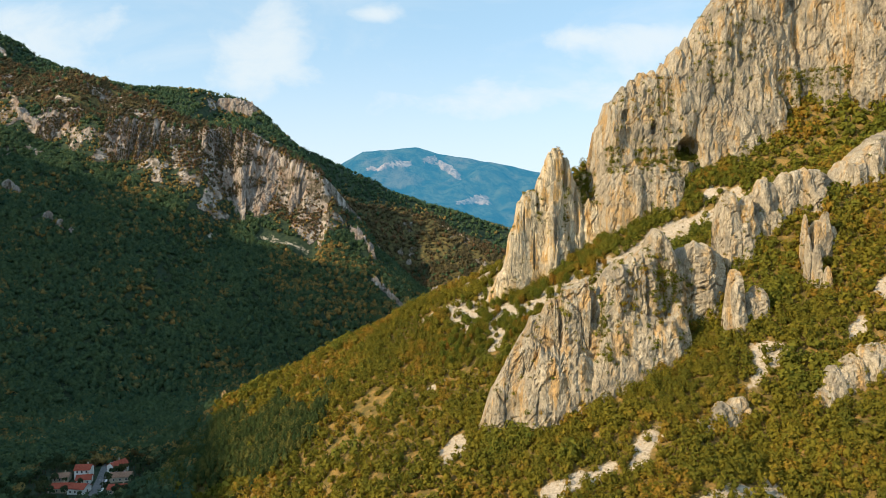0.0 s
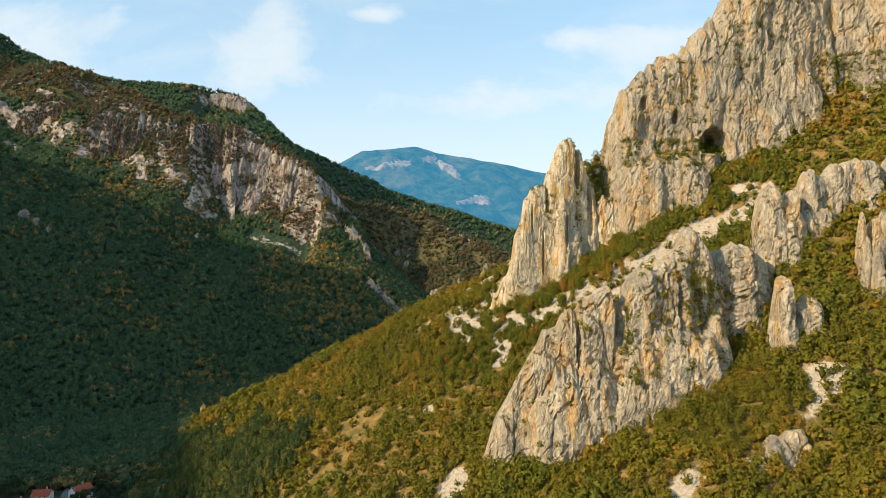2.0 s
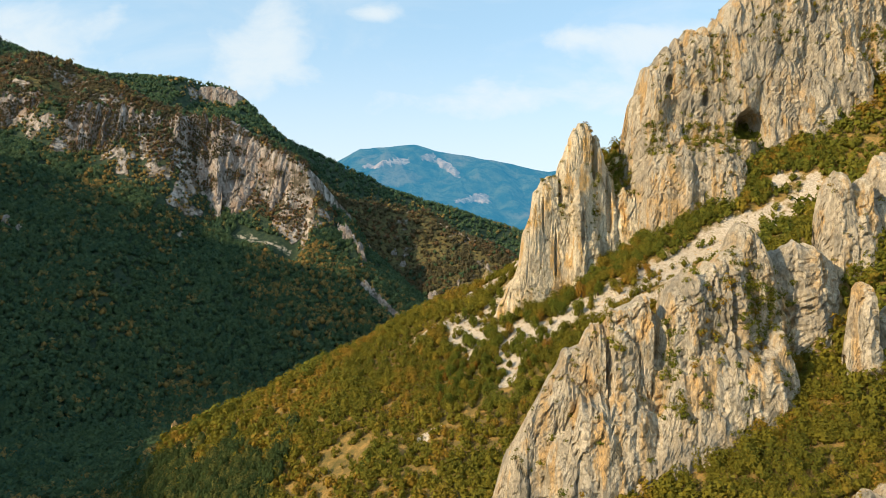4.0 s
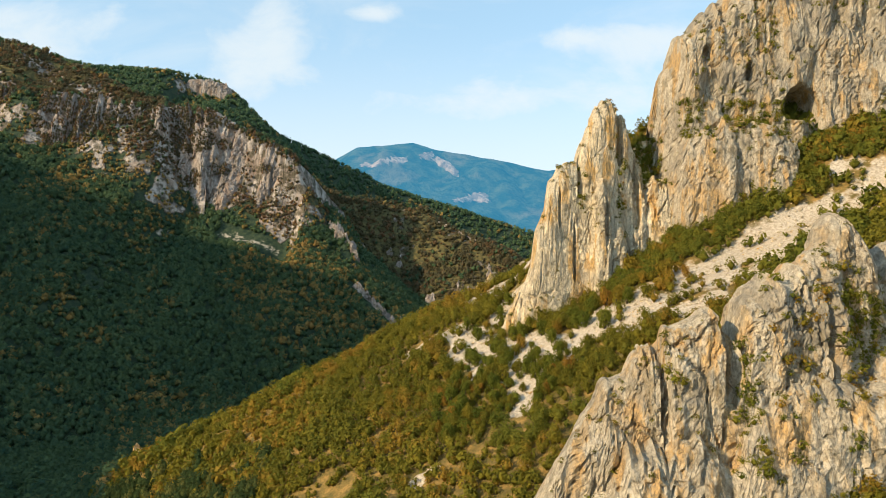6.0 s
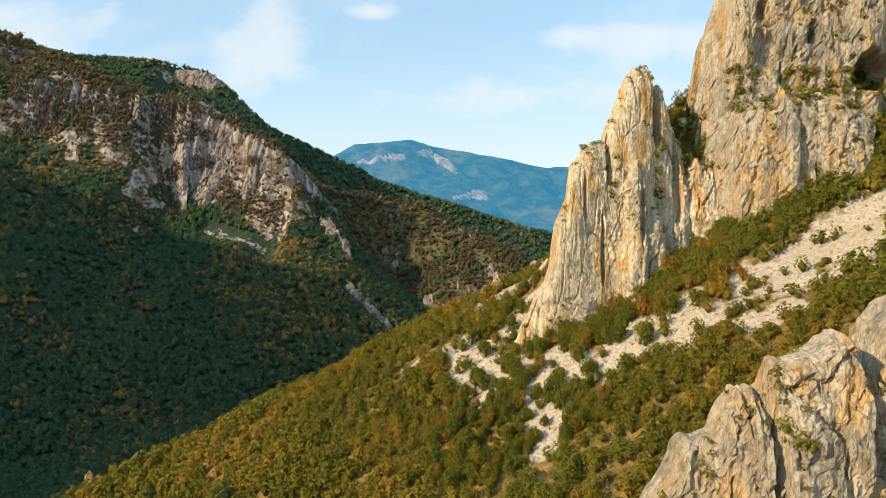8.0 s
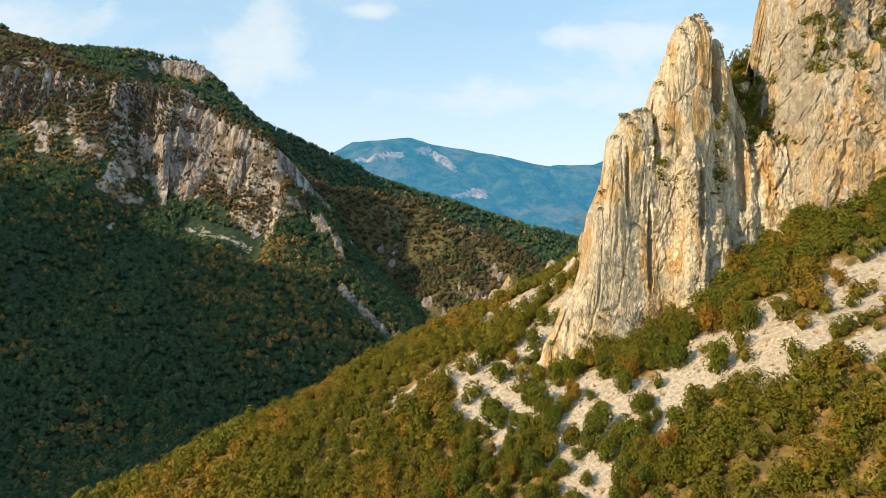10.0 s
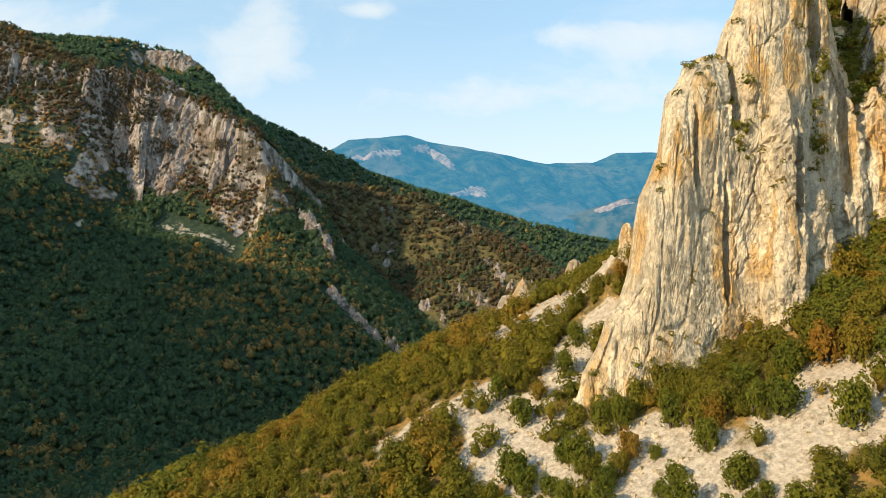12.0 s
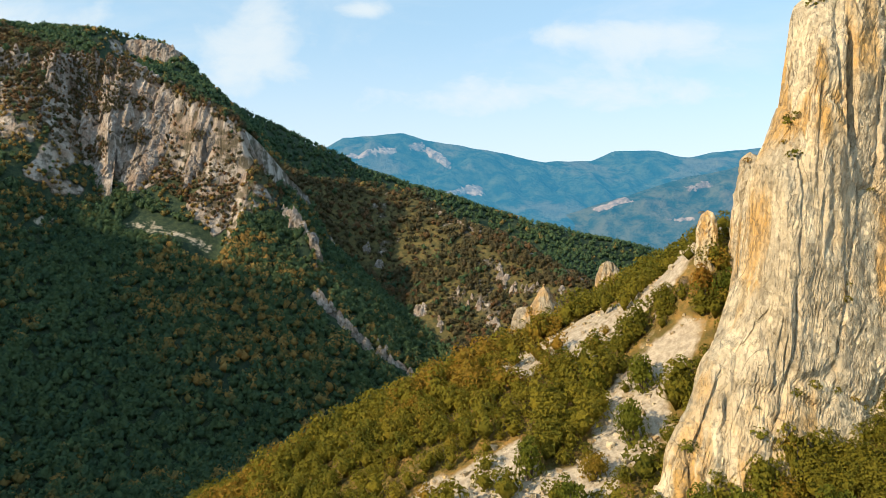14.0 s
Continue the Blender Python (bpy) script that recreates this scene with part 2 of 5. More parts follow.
bark_mat = plain("bark", (0.06, 0.045, 0.03), (0.13, 0.10, 0.07), 3.0, 0.9, 0.05)
asphalt_mat = plain("asphalt", (0.10, 0.105, 0.11), (0.17, 0.17, 0.175), 0.8, 0.85, 0.01)
plaster_mat = plain("white_plaster", (0.66, 0.66, 0.64), (0.78, 0.78, 0.76), 0.9, 0.85)
beige_mat = plain("beige_plaster", (0.42, 0.36, 0.28), (0.55, 0.48, 0.38), 0.9, 0.85)
tile_mat = plain("red_roof_tile", (0.26, 0.055, 0.035), (0.38, 0.10, 0.06), 1.5, 0.85, 0.03)
brown_tile_mat = plain("brown_roof_tile", (0.22, 0.13, 0.09), (0.33, 0.20, 0.14), 1.5, 0.85, 0.03)
glass_mat = plain("dark_window_glass", (0.03, 0.035, 0.04), (0.05, 0.055, 0.06), 0.5, 0.15)
metal_mat = plain("galvanised_metal", (0.35, 0.36, 0.37), (0.5, 0.5, 0.5), 2.0, 0.5)


def haze_rock_material(name, haze_glow, dark, pale):
    """Distant mountain: wooded slopes, pale pink cliffs, and the haze of kilometres of blue air put in as a blue glow
    of the slopes.
    """
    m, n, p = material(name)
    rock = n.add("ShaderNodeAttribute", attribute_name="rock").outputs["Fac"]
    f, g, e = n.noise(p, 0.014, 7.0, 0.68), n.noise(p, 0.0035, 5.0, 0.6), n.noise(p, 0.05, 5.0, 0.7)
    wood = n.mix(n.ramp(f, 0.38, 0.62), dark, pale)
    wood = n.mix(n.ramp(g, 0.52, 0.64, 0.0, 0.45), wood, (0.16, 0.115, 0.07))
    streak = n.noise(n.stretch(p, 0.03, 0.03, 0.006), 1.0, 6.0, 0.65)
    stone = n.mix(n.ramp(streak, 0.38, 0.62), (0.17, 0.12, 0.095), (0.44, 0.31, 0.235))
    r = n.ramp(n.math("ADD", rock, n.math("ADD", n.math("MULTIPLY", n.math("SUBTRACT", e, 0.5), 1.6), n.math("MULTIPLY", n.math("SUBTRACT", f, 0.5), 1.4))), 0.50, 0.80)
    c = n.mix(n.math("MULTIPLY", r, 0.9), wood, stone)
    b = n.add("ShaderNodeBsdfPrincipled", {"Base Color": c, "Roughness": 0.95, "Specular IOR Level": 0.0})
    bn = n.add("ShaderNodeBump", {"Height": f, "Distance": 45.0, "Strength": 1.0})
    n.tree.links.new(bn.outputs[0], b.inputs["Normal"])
    # even blue emission of the surface, in place of haze
    air = n.add("ShaderNodeEmission", {"Color": (0.045, 0.27, 0.46, 1), "Strength": haze_glow})
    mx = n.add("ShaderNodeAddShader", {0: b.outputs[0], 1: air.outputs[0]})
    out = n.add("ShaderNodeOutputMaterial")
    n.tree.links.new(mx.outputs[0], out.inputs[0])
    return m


# both ranges glow blue in place of haze, the nearer hills less
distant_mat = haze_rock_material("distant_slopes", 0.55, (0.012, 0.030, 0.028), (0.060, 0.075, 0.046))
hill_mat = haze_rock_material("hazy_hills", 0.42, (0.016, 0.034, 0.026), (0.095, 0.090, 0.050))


# ---- number helpers ----
def lattice(ix, iy, iz, seed):
    h = (ix.astype(np.int64) * 374761393 + iy.astype(np.int64) * 668265263 + iz.astype(np.int64) * 2147483647 + seed * 974634777) & 0xFFFFFFFF
    h = ((h ^ (h >> 13)) * 1274126177) & 0xFFFFFFFF
    h = ((h ^ (h >> 16)) * 2246822519) & 0xFFFFFFFF
    return ((h ^ (h >> 15)) & 0xFFFFFF) / float(0xFFFFFF)


def vnoise(x, y, z, seed=0):
    """Smooth value noise, 0 to 1."""
    x, y, z = np.broadcast_arrays(np.asarray(x, float), np.asarray(y, float), np.asarray(z, float))
    ix, iy, iz = np.floor(x), np.floor(y), np.floor(z)
    fx, fy, fz = x - ix, y - iy, z - iz
    fx, fy, fz = (f * f * f * (f * (f * 6 - 15) + 10) for f in (fx, fy, fz))
    total = 0.0
    for dx in (0, 1):
        for dy in (0, 1):
            for dz in (0, 1):
                w = (fx if dx else 1 - fx) * (fy if dy else 1 - fy) * (fz if dz else 1 - fz)
                total = total + w * lattice(ix + dx, iy + dy, iz + dz, seed)
    return total


def fbm(x, y, z=0.0, octaves=4, seed=0, gain=0.5):
    """Noise in octaves, about -1 to 1."""
    total, amp, norm = 0.0, 1.0, 0.0
    for o in range(octaves):
        k = 2.03 ** o
        total = total + amp * (2 * vnoise(np.asarray(x) * k + 17.3 * o, np.asarray(y) * k - 9.1 * o, np.asarray(z) * k + 4.7 * o, seed + o) - 1)
        norm += amp
        amp *= gain
    return total / norm * 1.6


def smooth(a, b, v):
    t = np.clip((v - a) / (b - a), 0, 1)
    return t * t * (3 - 2 * t)


def soft_max(a, b, k):
    h = np.clip(0.5 + 0.5 * (a - b) / k, 0, 1)
    return b * (1 - h) + a * h + k * h * (1 - h)


def soft_min(a, b, k):
    return -soft_max(-a, -b, k)


# ---- the shape of the land ----
def ridge(x, y, crest, front, back):
    """A ridge along the crest's (x, y, z) points. front and back: profile of (distance, drop) on the right and left hand of its direction."""
    fd, fz = zip(*front)
    bd, bz = zip(*back)
    last = len(crest) - 2
    dists, tops = [], []
    for k, ((x0, y0, z0), (x1, y1, z1)) in enumerate(zip(crest, crest[1:])):
        ux, uy = x1 - x0, y1 - y0
        raw = ((x - x0) * ux + (y - y0) * uy) / (ux * ux + uy * uy)
        t = np.clip(raw, 0, 1)
        dx, dy = x - (x0 + t * ux), y - (y0 + t * uy)
        dist = np.hypot(dx, dy)
        side = (ux * dy - uy * dx) / np.hypot(ux, uy)
        drop_f = np.interp(dist, fd, fz) + np.maximum(dist - fd[-1], 0) * 0.55
        drop_b = np.interp(dist, bd, bz) + np.maximum(dist - bd[-1], 0) * 0.5
        w = smooth(-6, 6, side)
        drop = drop_f * (1 - w) + drop_b * w
        if k == last:
            drop = np.where(raw > 1, np.maximum(drop, drop_f), drop)
        if k == 0:
            drop = np.where(raw < 0, np.maximum(drop, drop_f), drop)
        if k == last:
            beyond = np.maximum(raw - 1, 0) * np.hypot(ux, uy)
        dists.append(dist)
        tops.append(z0 + t * (z1 - z0) - drop)
    near = np.min(dists, axis=0)
    weights = [np.exp(-(d - near) / (6 + 0.10 * near)) for d in dists]
    weights = [w * np.exp(-beyond / 12) for w in weights[:-1]] + weights[-1:]
    return sum(w * v for w, v in zip(weights, tops)) / sum(weights)


MAIN_RIDGE = [(-1500, 1050, 640), (-900, 1150, 560), (-766, 1170, 496), (-700, 1180, 460), (-650, 1195, 446), (-539, 1264, 438), (-450, 1264, 430), (-374, 1264, 421), (-350, 1270, 408), (-338, 1282, 368), (-313, 1300, 348), (-250, 1330, 318), (-150, 1345, 270),
              (-94, 1350, 240), (18, 1340, 206), (141, 1320, 172), (360, 1330, 124), (650, 1400, 60)]
CLIFF_SPUR = [(-1100, 1050, 560), (-700, 995, 440), (-560, 965, 388), (-430, 936, 346), (-343, 916, 316), (-256, 897, 284), (-208, 886, 260), (-170, 872, 236), (-152, 866, 218)]
NOSE_SPUR = [(-146, 874, 200), (-124, 878, 174), (-108, 850, 152), (-96, 826, 140), (-86, 811, 126), (-82, 803, 92), (-64, 810, 72), (-45, 824, 52)]
BROWN_RIDGE = [(-330, 1120, 270), (-180, 1055, 222), (-105, 1015, 196), (-20, 980, 176), (50, 900, 142), (108, 832, 110), (150, 800, 85)]
# out of view on the left, heights set to shade valley and lower woods
SHADE_RIDGE = [(-1500, 1050, 560), (-1000, 850, 470), (-820, 760, 400), (-720, 685, 366), (-720, 562, 408), (-720, 475, 440), (-720, 408, 462), (-720, 300, 430), (-720, 200, 356), (-720, 158, 338), (-720, 35, 358), (-730, -100, 345), (-760, -400, 330), (-900, -900, 330)]
RIGHT_RIDGE = [(52, 450, 120), (66, 432, 152), (80, 428, 182), (90, 428, 190), (112, 438, 212), (145, 442, 240), (178, 446, 282), (215, 450, 312), (280, 440, 332), (420, 380, 360), (600, 200, 370), (700, -200, 360)]
VALLEY = [(-150, -600, -6), (-190, 200, -3), (-212, 400, 0), (-222, 490, 2), (-190, 570, 8), (-120, 660, 22), (-60, 740, 34), (-20, 850, 46), (60, 1000, 55), (260, 1150, 55), (700, 1200, 50)]


NOSE_RIBS = [(-85, 787), (-77, 784), (-65, 776), (-54, 770), (-44, 766), (-35, 763), (-25, 759), (-15, 757), (-3, 757), (11, 759)]


def height(x, y, rough=True):
    x, y = np.asarray(x, float), np.asarray(y, float)
    # right hand hillside: an even slope up to a crest that runs down to the valley
    crest = np.interp(x, [-400, -157, -40, 60, 300], [550, 478, 447, 449, 450])
    fall = np.interp(x, [-160, -30, 45, 200], [0.60, 0.55, 0.14, 0.10])
    past = y - crest
    right = 73 + 0.45 * (x + 3) + 0.33 * (crest - 348) + soft_min(0.33 * past, -fall * past, 12.0) - np.maximum(past - 125, 0) * 0.4
    right = right + 0.8 * np.clip(y - 385, 0, 40) * smooth(78, 118, x) * smooth(448, 424, y)
    right = right + 19 * np.exp(-((y - 310) / 23) ** 2) * smooth(88, 126, x) + 3 * np.exp(-((y - 350) / 26) ** 2) * smooth(48, 75, x)
    right = right - 16 * smooth(258, 226, y) * smooth(78, 112, x)
    right = np.minimum(right, 240 + 0.15 * (x - 300))
    right = right - np.maximum(-(x + 45), 0) * 0.16
    right = right + 13 * np.exp(-((x - 46) / 12) ** 2 - ((y - 431) / 14) ** 2)
    cliff = ridge(x, y, RIGHT_RIDGE, [(0, 0), (8, 8), (22, 75), (30, 100), (400, 600)], [(0, 0), (30, 30), (150, 160), (400, 420)])
    h = soft_max(right, cliff, 6.0)
    # left hand mountain, and beside it the unseen ridge that shades its woods
    left = ridge(x, y, MAIN_RIDGE, [(0, 0), (30, 6), (110, 52), (420, 200)], [(0, 0), (200, 60), (900, 400)])
    left = left - 26 * smooth(1256, 1248, y) * smooth(1080, 1225, y) * smooth(-432, -405, x) * smooth(-335, -350, x)
    left = soft_max(left, ridge(x, y, BROWN_RIDGE, [(0, 0), (20, 8), (200, 135)], [(0, 0), (30, 14), (200, 110)]), 8.0)
    buttress = 6 * fbm(x / 45, y / 45, 0.0, 3, 5) + 2 * fbm(x / 14, y / 14, 0.0, 3, 6)
    behind = [(0, 0), (40, 20), (150, 85), (400, 260)]
    stepped = ridge(x, y + buttress, CLIFF_SPUR, [(0, 0), (20, 12), (62, 44), (72, 56), (95, 90), (225, 165), (420, 300)], behind)
    sheer = ridge(x, y + 0.5 * buttress, CLIFF_SPUR, [(0, 0), (10, 42), (20, 66), (40, 92), (60, 106), (80, 116), (225, 196), (420, 310)], behind)
    turn = smooth(-310, -250, x)
    gentle = ridge(x, y, CLIFF_SPUR, [(0, 0), (14, 30), (40, 68), (80, 100), (225, 205), (420, 315)], behind)
    end = smooth(-158, -138, x)
    spur = (stepped * (1 - turn) + sheer * turn) * (1 - end) + gentle * end
    left = soft_max(left, spur, 8.0)
    left = np.maximum(left, ridge(x, y, NOSE_SPUR, [(0, 0), (14, 10), (50, 38), (150, 112)], [(0, 0), (14, 9), (150, 100)]))
    left = np.maximum(left, ridge(x, y, SHADE_RIDGE, [(0, 0), (500, 300)], [(0, 0), (180, 330), (300, 430)]))
    h = soft_max(h, left, 8.0)
    # valley floor
    best = None
    for (x0, y0, z0), (x1, y1, z1) in zip(VALLEY, VALLEY[1:]):
        ux, uy = x1 - x0, y1 - y0
        t = np.clip(((x - x0) * ux + (y - y0) * uy) / (ux * ux + uy * uy), 0, 1)
        d = np.hypot(x - x0 - t * ux, y - y0 - t * uy)
        z = z0 + t * (z1 - z0) + d * 0.03
        best = (d, z) if best is None else (np.minimum(best[0], d), np.where(d < best[0], z, best[1]))
    h = soft_max(h, np.minimum(best[1], 75), 7.0)
    if rough:
        flat = smooth(18, 60, best[0])
        h = h + flat * (2.6 * fbm(x / 38, y / 38, 0, 4, 2) + 9 * fbm(x / 160, y / 160, 0, 2, 3) * smooth(480, 800, np.hypot(x, y - 150)))
    far = np.hypot(x, y)
    return h * (1 - smooth(1900, 3000, far)) + 20 * smooth(1900, 3000, far)


def axis(*runs):
    """Grid lines: runs of (from, to, step)."""
    return np.unique(np.round(np.concatenate([np.arange(a, b + 0.01, s) for a, b, s in runs]), 3))


def raw_mesh(name, co, quads, mats, attributes=None, shade_smooth=True, tris=None):
    """A mesh from arrays: vertices (n, 3) and quads (m, 4)."""
    me = bpy.data.meshes.new(name)
    co = np.ascontiguousarray(co, np.float32)
    faces = np.ascontiguousarray(quads, np.int32)
    me.vertices.add(len(co))
    me.vertices.foreach_set("co", co.ravel())
    me.loops.add(faces.size)
    me.loops.foreach_set("vertex_index", faces.ravel())
    me.polygons.add(len(faces))
    me.polygons.foreach_set("loop_start", np.arange(len(faces), dtype=np.int32) * faces.shape[1])
    me.polygons.foreach_set("use_smooth", np.broadcast_to(shade_smooth, len(faces)).astype(bool))
    for key, values in (attributes or {}).items():
        values = np.asarray(values, np.float32)
        at = me.attributes.new(key, "FLOAT", "POINT" if len(values) == len(co) else "FACE")
        at.data.foreach_set("value", values)
    for m in mats:
        me.materials.append(m)
    me.update(calc_edges=True)
    me.validate()
    return me


def grid_quads(nx, ny, wrap=False):
    i, j = np.meshgrid(np.arange(nx if wrap else nx - 1), np.arange(ny - 1))
    i, j = i.ravel(), j.ravel()
    k = (i + 1) % nx
    return np.stack([j * nx + i, j * nx + k, (j + 1) * nx + k, (j + 1) * nx + i], 1)


def capsule(x, y, ax, ay, bx, by, r):
    """1 on the line from a to b, falling to 0 at r and beyond."""
    ux, uy = bx - ax, by - ay
    t = np.clip(((x - ax) * ux + (y - ay) * uy) / (ux * ux + uy * uy + 1e-9), 0, 1)
    return np.clip(1.25 - np.hypot(x - ax - t * ux, y - ay - t * uy) / r * 0.75, 0, 1)


# strips of scree on the right hillside: from, to, half width
SCREE = [(165, 384, 118, 373, 11), (118, 373, 88, 367, 12), (88, 367, 68, 366, 8), (98, 380, 76, 379, 3), (60, 371, 50, 372, 6), (54, 371, 38, 370, 9), (38, 370, 24, 386, 10), (36, 364, 32, 354, 6.5), (24, 386, 12, 404, 7), (12, 404, 7, 413, 4.5), (46, 374, 30, 390, 5),
         (34, 420, 14, 405, 5), (18, 441, 32, 444, 5.5), (32, 444, 47, 437, 5.5), (30, 352, 26, 347, 3), (116, 248, 122, 255, 4.5), (72, 240, 64, 228, 3.5), (60, 232, 38, 229, 4), (100, 208, 98, 192, 3), (4, 272, 6, 284, 3.5),
         (88, 200, 76, 196, 3), (150, 248, 172, 258, 4), (-6, 334, -1, 336, 2.5), (-12, 410, 0, 416, 2.5)]


def scree_mask(x, y):
    m = np.zeros(np.shape(x))
    for ax, ay, bx, by, r in SCREE:
        m = np.maximum(m, capsule(x, y, ax, ay, bx, by, r * 1.05))
    return np.clip(m + 0.75 * fbm(x / 9, y / 9, 0, 3, 91) * (m > 0), 0, 1)


def wood_mask(x, y):
    """Where closed woodland grows: everywhere but on the sunny right hillside."""
    line = np.interp(y, [0, 300, 400, 486, 560, 2000], [-115, -112, -128, -150, -60, -60])
    return np.clip(smooth(0, -25, x - line) + smooth(560, 620, y), 0, 1)


def line_distance(x, y, line):
    """Distance in plan from a line of points."""
    best = np.full(np.shape(x), 1e9)
    for (x0, y0, *_), (x1, y1, *_) in zip(line, line[1:]):
        ux, uy = x1 - x0, y1 - y0
        t = np.clip(((x - x0) * ux + (y - y0) * uy) / (ux * ux + uy * uy), 0, 1)
        best = np.minimum(best, np.hypot(x - x0 - t * ux, y - y0 - t * uy))
    return best


def build_ground():
    xs = axis((-4600, -1400, 200), (-1400, -620, 13), (-620, -160, 5.5), (-160, 230, 2.7), (230, 520, 8), (520, 1400, 40), (1400, 4600, 200))
    ys = axis((-4600, -800, 240), (-800, 100, 40), (100, 180, 6), (180, 500, 2.7), (500, 790, 6), (790, 910, 4), (910, 1500, 9), (1500, 1900, 25), (1900, 4600, 150))
    gx, gy = np.meshgrid(xs, ys)
    x, y = gx.ravel(), gy.ravel()
    z = height(x, y)
    zz = z.reshape(gx.shape)
    gyz, gxz = np.gradient(zz, ys, xs)
    steep = np.hypot(gxz, gyz).ravel()
    s = scree_mask(x, y)
    far = smooth(560, 640, y)
    rock = smooth(1.25, 2.1, steep) * far + 0.9 * smooth(1.1, 1.9, steep) * (1 - far)
    # bare ribs and patches on the far mountain
    ribs = smooth(0.25, 0.7, fbm(x / 30, y / 30, 0, 4, 31)) * smooth(0.75, 1.1, steep)
    brown = smooth(120, 60, line_distance(x, y, BROWN_RIDGE)) * smooth(-0.15, 0.45, fbm(x / 26, y / 26, 0, 4, 8)) * smooth(-160, -40, x)
    rock = np.clip(rock + 0.4 * ribs * far + 0.42 * brown * far, 0, 1)
    upper = smooth(80, 55, line_distance(x, y, CLIFF_SPUR) + 25 * smooth(-310, -250, x)) * smooth(-130, -190, x) * smooth(8, -8, y - np.interp(x, [p[0] for p in CLIFF_SPUR], [p[1] for p in CLIFF_SPUR]))
    rock = np.maximum(rock, upper * smooth(-0.35, 0.35, fbm(x / 22, y / 14, 0, 4, 45)) * 0.9)
    rock = np.maximum(rock, 0.60 * smooth(-380, -450, x) * smooth(680, 760, y) * smooth(1120, 1000, y) * smooth(-0.1, 0.4, fbm(x / 60, y / 60, 0, 4, 44)))
    s = np.maximum(s, 0.46 * capsule(x, y, -219, 825, -194, 819, 9))
    s = np.maximum(s, 0.50 * capsule(x, y, -194, 819, -164, 818, 5))
    s = np.maximum(s, 0.6 * capsule(x, y, -274, 796, -270, 804, 5))
    bare = np.maximum(smooth(125, 80, line_distance(x, y, BROWN_RIDGE)) * smooth(1085, 1060, y), smooth(75, 50, line_distance(x, y, CLIFF_SPUR) + 40 * smooth(-310, -250, x)))
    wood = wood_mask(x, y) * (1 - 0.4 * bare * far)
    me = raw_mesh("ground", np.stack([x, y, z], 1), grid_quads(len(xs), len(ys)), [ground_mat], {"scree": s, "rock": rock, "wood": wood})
    g = tagged(new("ground", me), "steep limestone hillsides and valley floor, soil, dry grass and pale scree", "hillside", kind="structure")
    return g


build_ground()


# ---- rock ----
def part(name, me, parent, label=""):
    ob = new(name, me)
    ob.parent = parent
    if label:
        tagged(ob, label)
    return ob


def thing(name, x, y, z, label, category, group="", kind=""):
    ob = new(name)
    ob.location = (x, y, z)
    return tagged(ob, label, category, group, kind)


def facets(x, y, z, sx, sz, seed, slope=0.35):
    """Rock broken into blocks: each block has its own plane and stands in or out. Returns that offset (about -1 to 1) and the nearness to a joint."""
    gx, gy, gz = x / sx, y / sx, z / sz
    ix, iy, iz = np.floor(gx), np.floor(gy), np.floor(gz)
    d1, d2, value = np.full(np.shape(x), 9.0), np.full(np.shape(x), 9.0), np.zeros(np.shape(x))
    for ox in (-1, 0, 1):
        for oy in (-1, 0, 1):
            for oz in (-1, 0, 1):
                jx, jy, jz = ix + ox, iy + oy, iz + oz
                cx, cy, cz = jx + lattice(jx, jy, jz, seed), jy + lattice(jx, jy, jz, seed + 1), jz + lattice(jx, jy, jz, seed + 2)
                dx, dy, dz = gx - cx, gy - cy, gz - cz
                d = dx * dx + dy * dy + dz * dz
                tilt = slope * 2 * ((lattice(jx, jy, jz, seed + 3) - 0.5) * dx + (lattice(jx, jy, jz, seed + 4) - 0.5) * dy + 1.2 * (lattice(jx, jy, jz, seed + 5) - 0.35) * dz)
                v = 2 * lattice(jx, jy, jz, seed + 6) - 1 + 2 * tilt
                first = d < d1
                d2 = np.where(first, d1, np.minimum(d2, d))
                value = np.where(first, v, value)
                d1 = np.where(first, d, d1)
    return value, np.sqrt(d2) - np.sqrt(d1)


def rock_relief(x, y, z, seed):
    """How far the face stands out, in metres: tall angular blocks, rounded ribs with sharp grooves of three sizes, chipped edges."""
    wx = x + 0.7 * fbm(x / 13, y / 13, z / 40, 2, seed + 1)
    wy = y + 0.7 * fbm(x / 13 + 7, y / 13, z / 40, 2, seed + 2)
    big, gap = facets(wx, wy, z, 7.5, 24, seed + 5, 0.16)
    mid, crack = facets(wx, wy, z, 3.2, 8.0, seed + 45, 0.35)
    ribs = np.abs(fbm(wx / 5.0, wy / 5.0, z / 11, 3, seed + 25, 0.5))
    blocks = np.abs(fbm(x / 2.0, y / 2.0, z / 3.0, 3, seed + 31, 0.55))
    fine = fbm(x / 0.7, y / 0.7, z / 0.9, 2, seed + 7, 0.7)
    broken = 0.35 + 0.85 * smooth(-0.35, 0.5, fbm(x / 15, y / 15, z / 19, 2, seed + 60))
    split = smooth(0.05, 0.0, np.abs(fbm(wx / 10, wy / 10, z / 75, 3, seed + 70)))
    return 0.6 * big - 1.1 * smooth(0.05, 0.0, gap) - 0.9 * split + 1.0 * ribs - 0.3 + broken * (0.6 * blocks + 0.38 * mid - 0.5 * smooth(0.06, 0.0, crack) - 0.2) + (0.10 + 0.12 * broken) * fine


ledges, pool = [], []


